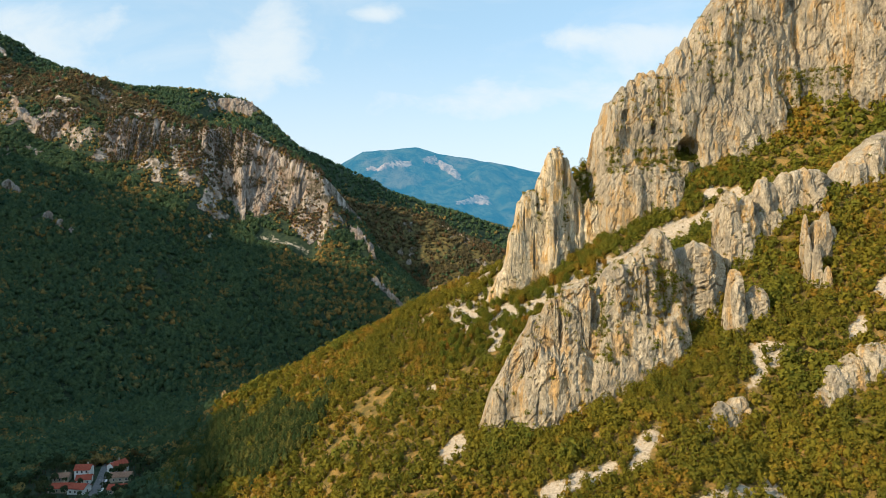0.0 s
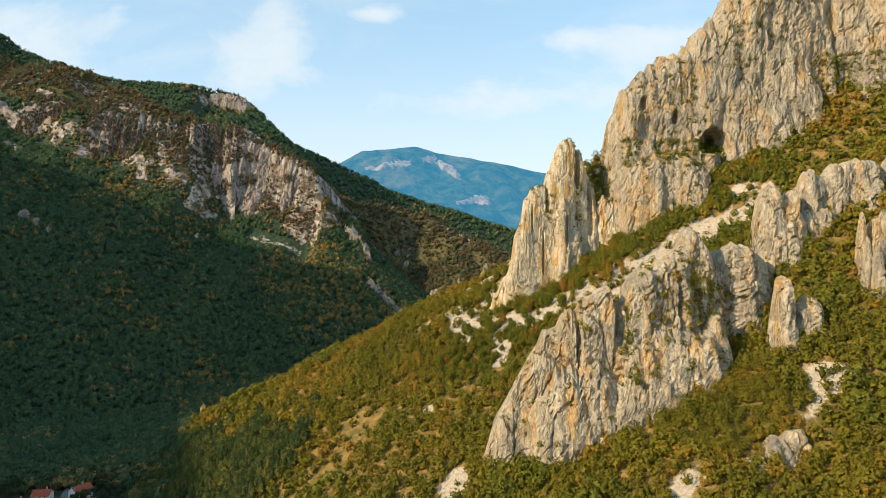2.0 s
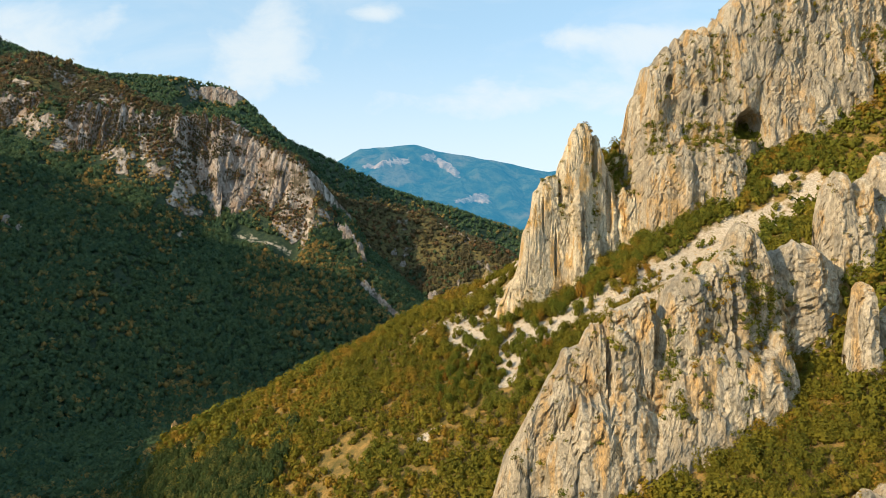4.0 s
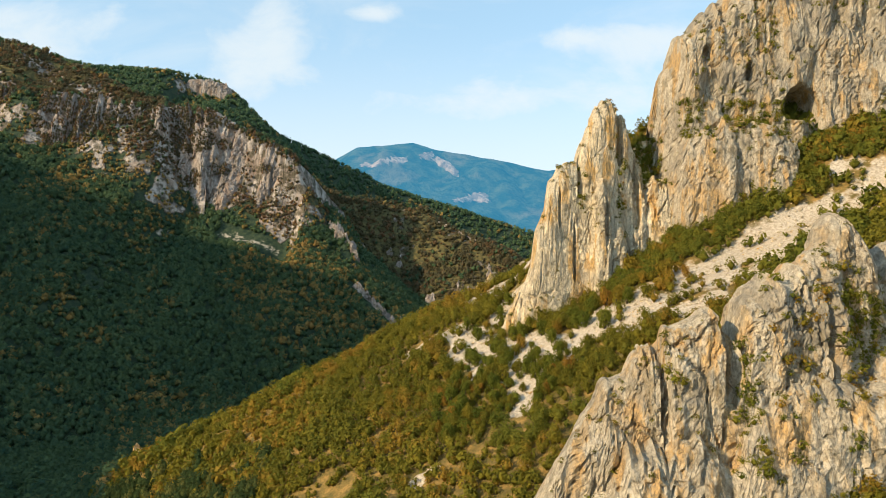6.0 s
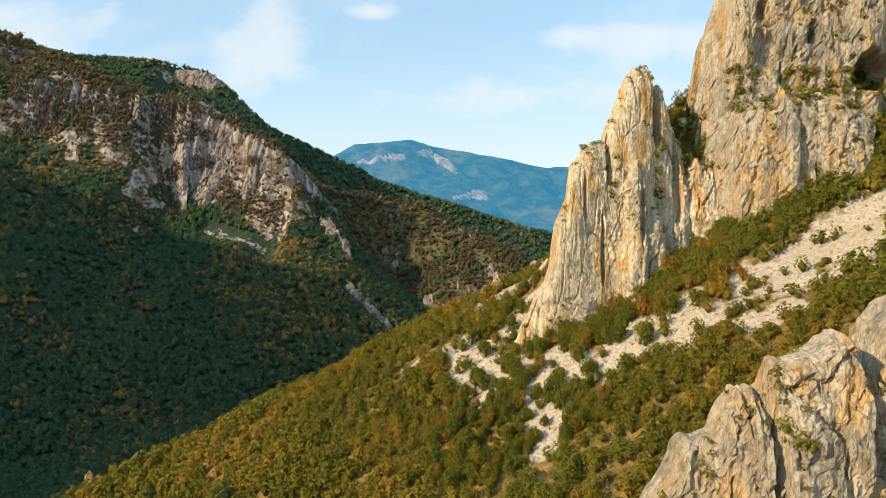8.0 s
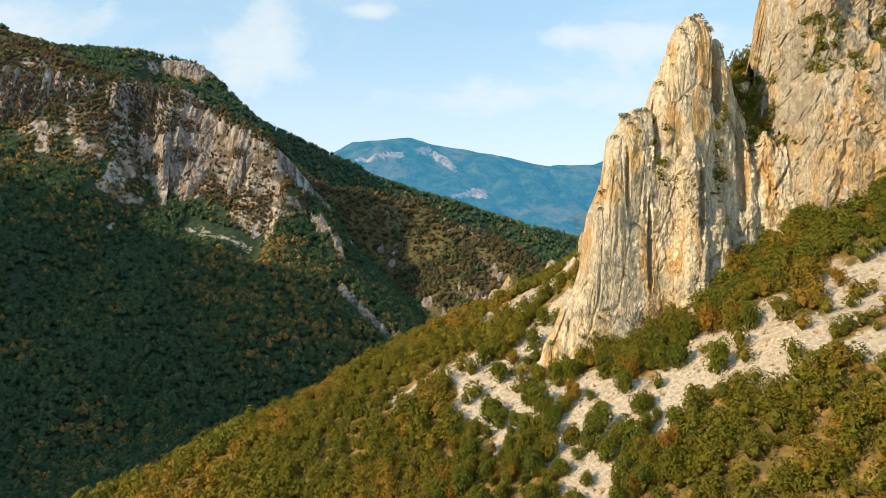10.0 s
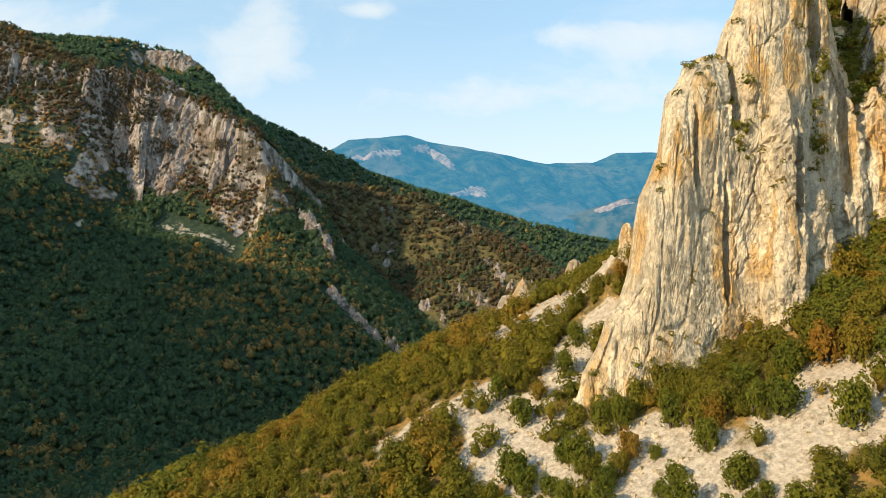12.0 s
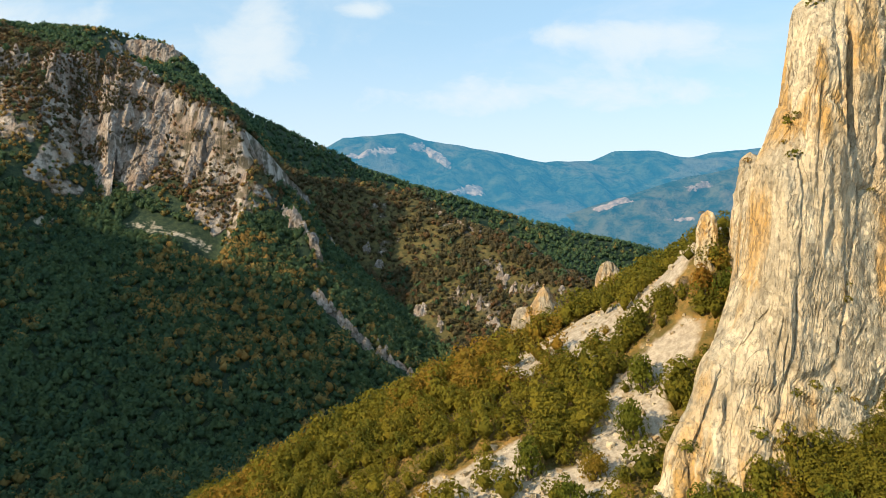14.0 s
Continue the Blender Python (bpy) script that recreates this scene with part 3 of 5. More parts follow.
def pillar_mesh(x, y, top, r, seed, ry=None, lean=(0.0, 0.0), base=None, step=0.85, carve=None, blunt=3.0, taper=0.4, amp=1.0, square=2.0):
    """One rounded, fluted limestone buttress whose foot is sunk into the hillside."""
    ry = ry or r
    if base is None:
        base = min(float(height(x, y)), float(height(x, y - r)), float(height(x - r, y)), top - 6) - 5
    tall = top - base
    n = max(22, int(2 * math.pi * r * 1.1 / step))
    m = max(10, int(tall / (step * 1.15)))
    a, v = np.meshgrid(np.linspace(0, 2 * math.pi, n, endpoint=False), np.linspace(0, 1, m))
    a, v = a.ravel(), v.ravel()
    h = v ** 0.9
    prof = (1 - h ** blunt) ** 0.55 * (1.02 + taper / 2 - taper * h)
    ca, sa = np.cos(a), np.sin(a)
    sq = (np.abs(ca) ** square + np.abs(sa) ** square) ** (-1 / square)
    px = x + lean[0] * h + r * prof * ca * sq
    py = y + lean[1] * h + ry * prof * sa * sq
    notch = 0.55 * lattice(np.floor(px / 3.4 + 0.5 * fbm(py / 5, px / 5, 0, 2, seed)), np.floor(py / 5.0), np.zeros(len(px)), seed + 12) + 0.45 * vnoise(px / 5, py / 5, 0, seed + 14)
    pz = base + tall * h - smooth(0.35, 1.0, h) * notch * min(10.0, 0.16 * tall, 1.1 * r)
    d = rock_relief(px, py, pz, seed) * min(1.0, 0.35 + r / 11) * amp
    d = d * (0.25 + 0.75 * np.minimum(1, prof * 1.5))
    px, py = px + d * np.cos(a), py + d * np.sin(a)
    pz = pz + smooth(0.75, 1.0, h) * (1.6 * fbm(px / 3.5, py / 3.5, 0, 3, seed + 9)) * min(1.4, r / 6)
    if carve:
        for cx, cz, wx, wz, deep in carve:
            hole = smooth(1.15, 0.75, np.hypot((px - cx) / wx, np.maximum(pz - cz, 0) / wz + np.maximum(cz - pz, 0) / (wz * 0.35)))
            py = py + deep * hole
    co = np.stack([px, py, pz], 1)
    co = np.vstack([co, [[x + lean[0], y + lean[1], co[-n:, 2].mean() + 0.2]]])
    quads = grid_quads(n, m, True)
    # where the face is flat enough for a shrub to root
    g = co[:-1].reshape(m, n, 3)
    du = np.roll(g, -1, 1)[:-1] - g[:-1]
    dv = g[1:] - g[:-1]
    nor = np.cross(du, dv).reshape(-1, 3)
    nor /= np.linalg.norm(nor, axis=1)[:, None] + 1e-9
    c = g[:-1].reshape(-1, 3)
    good = c[(nor[:, 2] > 0.55) & (c[:, 2] > base + 8)]
    if len(good):
        ledges.append(good)
    last = (m - 1) * n
    cap = np.array([[last + i, last + (i + 1) % n, n * m, n * m] for i in range(n)])
    return co, quads, cap[:, :3]


def wall_mesh(line, ry, seed, step, amp=1.0, big=3.5, taper=0.45, carve=None, size=1.0, jag=1.0, back=1.0):
    """A long rock wall along a line of (x, y, top) or (x, y, top, base): a broken front that leans back, a jagged crest and a back."""
    xs, ys, tops = (np.array([p[k] for p in line], float) for k in range(3))
    run = np.concatenate([[0], np.cumsum(np.hypot(np.diff(xs), np.diff(ys)))])
    n = max(12, int(run[-1] / step))
    u = np.linspace(0, run[-1], n)
    cx, cy, top = np.interp(u, run, xs), np.interp(u, run, ys), np.interp(u, run, tops)
    tx, ty = np.gradient(cx, u), np.gradient(cy, u)
    ll = np.hypot(tx, ty)
    nx, ny = ty / ll, -tx / ll
    if len(line[0]) > 4:
        ry = np.interp(u, run, [p[4] for p in line])
    if len(line[0]) > 3:
        base = np.interp(u, run, [p[3] for p in line])
    else:
        base = np.minimum(height(cx + nx * ry, cy + ny * ry), height(cx, cy)) - 5
    base = np.minimum(base, top - 3)
    notch = 0.6 * lattice(np.floor(u / (3.6 * size) + 0.6 * fbm(u / 6, 0, 0, 2, seed)), np.zeros(n), np.zeros(n), seed + 12) + 0.4 * vnoise(u / (2.2 * size), 0, 0, seed + 14)
    top = top - jag * (notch - 0.35) * np.minimum(9.0 * size, 0.16 * (top - base))
    top = top - 2.2 * min(jag + 0.3, 1.0) * size * lattice(np.floor(u / (1.25 * size)), np.zeros(n), np.zeros(n), seed + 15) * vnoise(u / (9 * size), 0, 0, seed + 16)
    m = max(10, int(np.percentile(top - base, 80) / (step * 1.1)))
    h = np.linspace(0, 1, m)
    fade = 0.3 + 0.7 * np.minimum(smooth(0, 9 * size, u), smooth(run[-1], run[-1] - 9 * size, u))
    rows, face = [], []
    for side, hs in ((1, h), (-1, h[::-1][1::2])):
        for hh in hs:
            z = base + (top - base) * hh
            prof = (1 - hh ** 12) ** 0.5 * (1 + taper / 2 - taper * hh)
            off = side * ry * prof * fade * (1 if side > 0 else back)
            grow = side * big * fbm(u / (13 * size), z / (55 * size), side, 3, seed + 20) * fade * min(1, prof * 1.4)
            px, py = cx + nx * (off + grow), cy + ny * (off + grow)
            d = side * rock_relief(px / size, py / size, z / size, seed) * size * amp * (0.25 + 0.75 * min(1, prof * 1.5))
            px, py = px + nx * d, py + ny * d
            for ox, oz, wx, wz, deep in (carve or []):
                if side > 0:
                    hole = smooth(1.15, 0.8, np.hypot((px - ox) / wx, np.maximum(z - oz, 0) / wz + np.maximum(oz - z, 0) / (wz * 0.3)))
                    px, py = px - nx * deep * hole, py - ny * deep * hole
            z = z + 0.25 * size * fbm(px / (2.6 * size), py / (2.6 * size), z / (2.6 * size), 2, seed + 90) * min(1, 6 * hh)
            rows.append(np.stack([px, py, z], 1))
    g = np.array(rows)
    k = len(g)
    du, dv = g[:-1, 1:] - g[:-1, :-1], g[1:, :-1] - g[:-1, :-1]
    nor = np.cross(du, dv).reshape(-1, 3)
    nor /= np.linalg.norm(nor, axis=1)[:, None] + 1e-9
    c = g[:-1, :-1].reshape(-1, 3)
    good = c[(nor[:, 2] > 0.5)]
    pool.append(g[:m].reshape(-1, 3))
    if len(good) and size < 1.2:
        ledges.append(good)
    return g.reshape(-1, 3), grid_quads(n, k)


def knobs(line, count, lift, size, seed):
    """Small outcrops strung unevenly along a line on the hillside."""
    r = np.random.default_rng(seed)
    run = np.concatenate([[0], np.cumsum([math.dist(a, b) for a, b in zip(line, line[1:])])])
    out = []
    for u in np.sort(r.uniform(0, run[-1], count)):
        x, y = np.interp(u, run, [p[0] for p in line]) + r.normal(0, 2.4), np.interp(u, run, [p[1] for p in line]) + r.normal(0, 2.4)
        out.append(("rib", float(x), float(y), float(height(x, y)) + lift * r.uniform(0.45, 1.25), size * r.uniform(0.5, 1.5), size * r.uniform(0.5, 1.1)))
    return out


SHAPES = {"pinnacle": (4.0, 0.40, 2.4), "rib": (2.2, 0.7, 2.2)}


def crag(name, label, pillars, seed, mat, carve=None, step=0.7, walls=()):
    """A crag: one thing, a mesh for each of its walls and buttresses. pillars: name, x, y, top height, half width, half depth."""
    spots = [p[1:3] for p in pillars] or [p[:2] for w in walls for p in w[1]]
    x0, y0 = (float(v) for v in np.mean(spots, axis=0))
    top = thing(name, x0, y0, float(height(x0, y0)) - 4, label, "rock")
    for k, (kind, line, ry, more) in enumerate(walls):
        co, quads = wall_mesh(line, ry, seed + 37 * k, more.pop("step", step), carve=carve, **more)
        part(kind, raw_mesh(kind, co - np.array(top.location), quads, [mat], None, False), top)
    for k, (kind, x, y, z, r, ry) in enumerate(pillars):
        shape = SHAPES.get(kind, (6.0, 0.30, 2.8))
        co, quads, cap = pillar_mesh(x, y, z, r, seed + 13 * (k % 3), ry, carve=carve, step=step, blunt=shape[0], taper=shape[1], square=shape[2])
        me = raw_mesh(kind, co - np.array(top.location), quads, [mat], None, False)
        part(kind, me, top)
    return top


CRACKS = [(56.6, 160, 1.2, 13.0, 3.5), (73.0, 175, 1.5, 22.0, 4.5), (54, 128, 0.7, 18.0, 2.5), (66, 142, 0.8, 16.0, 2.0), (80, 150, 1.6, 22.0, 4.0), (48, 148, 0.6, 12.0, 1.5)]
crag("rock_spire", "tall sunlit limestone spire with a stepped blocky top", [
    ("buttress", 64.3, 401, 166, 3.8, 6), ("buttress", 70, 403, 150, 5, 6), ("pinnacle", 80, 410, 173, 5, 7), ("wall", 91, 411, 167, 9, 8), ("wall", 103, 409, 168, 8, 8),
    ("back_wall", 80, 421, 178, 6, 6), ("back_wall", 88, 424, 184, 6, 6), ("outcrop", 43.3, 428, 139.5, 1.5, 2.0), ("outcrop", 48.6, 424, 149, 2.6, 4)], 100, rock_mat, CRACKS, 0.6, [
    ("spire_face", [(26.2, 402.0, 99.3), (30.0, 402.3, 107.0), (33.0, 402.6, 118.6), (37.4, 402.9, 130.2), (38.8, 403.1, 143.7), (42.0, 403.4, 150.5), (43.7, 403.5, 163.0), (47.5, 404.2, 168.3), (50.2, 404.8, 170.7), (55.3, 405.8, 172.2), (55.8, 405.9, 175.6), (58.0, 406.4, 181.4), (59.8, 406.8, 187.2), (63.2, 407.2, 192.0), (65.8, 407.7, 196.8), (69.9, 408.8, 196.8), (74.4, 410.0, 191.0), (75.7, 410.4, 186.2), (79.6, 411.4, 176.5), (85.7, 413.0, 170.7)], 7.5, {"big": 1.8, "step": 0.36, "jag": 0.45, "taper": 0.42, "back": 0.4, "amp": 0.5}),
    ("apron_face", [(24, 399, 103), (27, 399, 109), (30, 400, 115), (32, 400, 120), (35, 401, 124), (38, 401, 130), (41, 402, 132), (46, 401, 127), (52, 401, 122), (60, 401, 118)], 3.5, {"big": 1.2, "jag": 1.0, "taper": 0.6, "amp": 0.55, "step": 0.4})])

CAVE = [(148, 191, 8.0, 10.5, 14.0), (127, 206, 1.6, 5.5, 5.0), (110, 214, 1.8, 5.0, 4.0)]
crag("limestone_cliff", "high sunlit limestone cliff with ochre streaks and a dark cave", [
    ("buttress", 110, 412, 205, 9, 8), ("buttress", 166, 415, 238, 10, 8), ("buttress", 182, 414, 226, 12, 9), ("buttress", 198, 416, 240, 11, 9), ("buttress", 262, 410, 290, 14, 10), ("buttress", 240, 418, 250, 10, 8)],
    300, grey_rock_mat, CAVE, 0.95, [
    ("cliff_face", [(89, 420, 188), (94, 420, 214), (100, 421, 226), (110, 421, 237), (121, 421, 243), (134, 422, 250), (147, 423, 263), (156, 424, 276), (163, 425, 285), (172, 426, 299), (190, 428, 316), (218, 432, 329), (250, 426, 340), (290, 408, 345),
                    (330, 380, 340)], 13, {"big": 5.0}),
    ("lower_face", [(92, 409, 166), (101, 407, 184), (113, 404, 188), (126, 404, 189), (138, 406, 184), (146, 409, 172)], 8, {})])

crag("lower_crag", "broad sunlit limestone crag with cracks and ledges on the scrubby slope", [
    ("buttress", 36, 273, 90, 5, 6), ("buttress", 95, 275, 112, 5, 5)], 500, grey_rock_mat, [(61, 110, 1.4, 22.0, 5.0), (83, 112, 1.2, 20.0, 3.5), (47, 100, 0.8, 20.0, 2.5)], 0.7, [
    ("lower_face", [(26, 274, 72), (32, 273, 86), (40, 272, 97), (52, 271, 99), (60, 271, 94), (66, 271, 106), (78, 271, 110), (88, 273, 108), (96, 276, 114), (101, 279, 104)], 6, {"big": 3.0}),
    ("side_face", [(94, 291, 124), (98, 291, 135), (103, 291, 137), (108, 290, 140), (113, 291, 138), (119, 291, 134), (123, 292, 122)], 7, {"big": 2.0, "jag": 0.5}),
    ("crag_face", [(14, 281, 60), (20, 281, 78), (26.5, 280, 90), (30, 279, 98), (36, 279, 107), (40.5, 279, 109), (42, 279, 113), (44.8, 279, 117), (52, 278, 120), (56, 278, 123), (59.5, 278, 122), (61, 279, 113), (63, 279, 113), (65.5, 279, 126), (70, 280, 129),
                   (76, 281, 132), (81, 282, 136), (84, 283, 137), (90, 286, 145), (95, 286, 138), (100, 286, 127), (106, 287, 112)], 9, {"big": 3.0, "step": 0.42, "jag": 0.5})])

crag("mountain_cliff", "grey and brown limestone cliff across the shaded mountainside", [], 600, far_rock_mat, None, 1.5, [
    ("cliff_face", [(-300, 890, 297, 182, 26), (-256, 899, 291, 168, 32), (-208, 888, 267, 158, 20), (-175, 875, 247, 148, 13), (-153, 866, 230, 142, 8.5), (-140, 867, 208, 154, 8), (-133, 872, 194, 150, 6)], 12,
     {"big": 8.0, "size": 1.6, "amp": 1.15, "step": 1.15, "taper": 1.54, "back": 0.3}),
    ("left_face", [(-530, 886, 322, 256, 12), (-470, 876, 308, 238, 16), (-404, 872, 303, 222, 20), (-337, 874, 296, 190, 23), (-292, 888, 296, 178, 26)], 12,
     {"big": 13.0, "size": 1.7, "amp": 1.3, "step": 1.3, "taper": 1.55, "back": 0.3, "jag": 1.8})])
mountain_face = np.concatenate(pool[-2:])

crag("rock_towers", "cluster of pale limestone towers among scrub", [
    ("tower", 143, 303, 153, 3.2, 4), ("tower", 147.5, 303, 155, 3.6, 4), ("tower", 152, 303, 152, 1.9, 2.5)], 700, grey_rock_mat, None, 0.6, [
    ("tower_face", [(119.5, 301, 146), (121, 301, 158), (124, 301, 161.5), (128, 300, 161), (132, 300, 157), (135, 301, 159), (138, 301, 152), (140.5, 302, 143)], 6, {"size": 0.7, "big": 2.0, "step": 0.5})])
crag("narrow_crag", "narrow leaning limestone blade among scrub", [("tower", 152.5, 285, 151, 1.7, 2.4), ("tower", 150.5, 279, 142.5, 1.5, 2.4), ("tower", 152.5, 276, 138, 1.7, 2.4), ("tower", 154.5, 272, 129, 1.6, 2.2)], 720, grey_rock_mat, None, 0.55)
crag("rock_towers", "pale limestone tower with a pointed top among scrub", [("tower", 158.5, 287, 150, 3.2, 4), ("tower", 161.5, 287, 153, 2.6, 3.5), ("tower", 165, 288, 146, 2.6, 3)], 730, grey_rock_mat, None, 0.6)
crag("rock_wall", "jagged pale limestone wall on the upper slope", [("buttress", 230, 318, 200, 9, 8)], 740, grey_rock_mat, None, 0.7, [
    ("wall_face", [(138, 306, 161), (142, 306, 168), (150, 307, 167), (155, 307, 171), (168, 308, 172), (174, 310, 171), (179, 311, 167)], 5, {"size": 0.8}),
    ("wall_face", [(178, 314, 167), (184, 315, 177), (187, 315, 176), (190, 316, 182), (199, 317, 188), (213, 319, 194), (226, 318, 200), (240, 316, 200)], 7, {"size": 0.8})])
crag("rock_towers", "small sunlit limestone towers beside the crag", [], 760, grey_rock_mat, None, 0.45, [
    ("tower_face", [(112, 272, 108), (113.5, 272, 121), (115, 272, 127), (117.5, 272, 128), (119, 273, 118), (121, 274, 113), (123, 274, 119), (127, 274, 121), (130, 275, 118), (133.5, 276, 108)], 4, {"size": 0.7, "big": 1.5, "jag": 1.2})])
crag("boulder_outcrop", "low pale limestone outcrop in dry scrub", [("outcrop", 104.5, 240, 84.5, 4.2, 4), ("outcrop", 98.5, 239, 82, 4.6, 4.5), ("outcrop", 92.5, 237, 77, 4.6, 4), ("outcrop", 86.5, 233.5, 69, 3.2, 3.5)], 780, grey_rock_mat, None, 0.65)
crag("boulder_outcrop", "large pale limestone outcrop in dry scrub", [("outcrop", 132, 235, 88, 3.5, 4), ("outcrop", 137, 237, 96, 4.5, 5), ("outcrop", 144, 239, 98.5, 5.5, 6), ("outcrop", 153, 240, 103, 6.5, 6), ("outcrop", 164, 242, 107, 8, 7)], 800, grey_rock_mat, None, 0.75)
crag("boulder_outcrop", "rounded limestone outcrop on the grassy crest", [("outcrop", 23, 496, 119, 3.6, 4), ("outcrop", 28, 495, 123, 4, 4), ("outcrop", 32, 497, 120, 3, 3), ("outcrop", 46, 500, 130, 3.4, 4)], 820, grey_rock_mat, None, 0.9)
crag("boulder_outcrop", "small pale limestone tooth on the ridge end", [("outcrop", -157, 486, 35, 2.2, 2.2), ("outcrop", -153.5, 486, 32.5, 1.8, 2)], 830, rock_mat, None, 0.5)
crag("rock_rib", "pale broken limestone rib low on the wooded mountainside", knobs(NOSE_RIBS[:6], 34, 6.5, 3.6, 1) + knobs(NOSE_RIBS[5:], 24, 5.0, 2.8, 2), 850, far_rock_mat, None, 0.8)
crag("rock_rib", "grey limestone steps at the end of the mountain cliff", [], 860, far_rock_mat, None, 1.1, [
    ("rib_face", [(-116, 848, 168, 128), (-108, 840, 164, 124), (-99, 832, 158, 120), (-92, 826, 148, 116), (-85, 821, 137, 112), (-81, 822, 126, 110)], 3.5, {"size": 1.1, "big": 4.0, "amp": 1.4, "jag": 2.0})])
GORGE_RIBS = [[(15, 852), (28, 837), (40, 824), (50, 806)], [(51, 849), (67, 838), (82, 822), (96, 811)], [(-12, 841), (-3, 831), (6, 818)], [(-58, 916), (-50, 908), (-44, 900)], [(40, 880), (50, 861), (59, 842), (63, 826)]]
for k, line in enumerate(GORGE_RIBS):
    crag("rock_rib", "sunlit broken limestone rib on the brown gorge ridge", knobs(line, 13 if k < 2 else 9, 5.5, 3.2, 10 + k), 880 + k, far_rock_mat, None, 0.9)
crag("ridge_crag", "thin broken limestone crest along the gorge ridge", [], 890, far_rock_mat, None, 1.3, [
    ("crest_face", [(-96, 1033, 191), (-60, 1010, 187), (-20, 978, 178), (10, 946, 164)], 2.5, {"size": 1.0, "big": 1.5}),
    ("crest_face", [(22, 932, 157), (50, 898, 143), (80, 864, 128), (108, 832, 112), (118, 822, 104)], 2.5, {"size": 1.0, "big": 1.5})])
crag("rock_rib", "pale weathered limestone rib slanting across the wooded mountainside", [], 895, far_rock_mat, None, 1.4, [
    ("rib_face", [(-585, 876, 300), (-560, 866, 291), (-536, 856, 279), (-510, 845, 262), (-490, 838, 252), (-474, 832, 241), (-450, 822, 226)], 5, {"size": 1.5, "big": 4.0, "jag": 1.8})])
crag("rock_rib", "small pale limestone outcrop in the mountain forest", [("outcrop", -424, 728, 178, 6, 5), ("outcrop", -410, 726, 169, 5, 4), ("outcrop", -396, 724, 160, 4, 4)], 896, far_rock_mat, None, 1.5)
crag("rock_rib", "small grey limestone outcrop in the mountain forest", [("outcrop", -488, 760, 214, 7, 5), ("outcrop", -478, 758, 207, 5, 4)], 897, far_rock_mat, None, 1.5)
crag("rock_rib", "pale limestone slabs high on the mountainside", [], 898, far_rock_mat, None, 1.8, [
    ("rib_face", [(-740, 1118, 478), (-724, 1110, 466), (-706, 1096, 450)], 6, {"size": 2.0, "big": 5.0}), ("rib_face", [(-570, 896, 330), (-548, 884, 320), (-528, 874, 306), (-510, 868, 292)], 6, {"size": 1.7, "big": 5.0})])
crag("rock_rib", "grey limestone step in the shaded gorge", [("rib", -8, 950, 92, 9, 9), ("rib", 4, 950, 86, 8, 8), ("rib", -18, 955, 84, 8, 8)], 870, far_rock_mat, None, 1.8)


# ---- plants ----
def leaf_cloud(rng, c, rad, count, size, floor=-0.25, lump=0.35, corners=4):
    """Leaf clumps as small tilted quads on uneven crowns. c, rad: (n, 3) centres and half sizes. Returns vertices and the plant of each quad."""
    n = len(c)
    d = rng.normal(size=(n, count, 3))
    d /= np.linalg.norm(d, axis=2)[..., None]
    d[..., 2] = np.where(d[..., 2] < floor, -d[..., 2], d[..., 2])
    k = rng.normal(size=(n, 5, 3))
    k /= np.linalg.norm(k, axis=2)[..., None]
    near = np.max(np.einsum("nqi,nki->nqk", d, k), axis=2)
    rr = (1 - lump) + lump * near + rng.uniform(-0.16, 0.08, (n, count))
    mid = c[:, None] + d * rr[..., None] * rad[:, None]
    nor = d + 0.5 * rng.normal(size=d.shape)
    nor /= np.linalg.norm(nor, axis=2)[..., None]
    up = rng.normal(size=d.shape)
    t = np.cross(nor, up)
    t /= np.linalg.norm(t, axis=2)[..., None] + 1e-9
    b = np.cross(nor, t)
    s = (np.asarray(size).reshape(-1, 1, 1) * rng.uniform(0.6, 1.25, (n, count, 1)))
    t, b = t * s, b * s * rng.uniform(0.55, 1.0, (n, count, 1))
    if corners == 3:
        v = np.stack([mid - t - 0.5 * b, mid + 0.9 * t - 0.6 * b, mid + 0.1 * t + b], 2)
    else:
        v = np.stack([mid - t - 0.5 * b, mid + 0.3 * t - b, mid + t + 0.4 * b, mid - 0.2 * t + b], 2)
    return v.reshape(-1, 3), np.repeat(np.arange(n), count)


CORE = np.array([[1, 0, 0], [-1, 0, 0], [0, 1, 0], [0, -1, 0], [0, 0, 1], [0, 0, -1]], float)
CORE_FACES = np.array([[0, 2, 4], [2, 1, 4], [1, 3, 4], [3, 0, 4], [2, 0, 5], [1, 2, 5], [3, 1, 5], [0, 3, 5]])


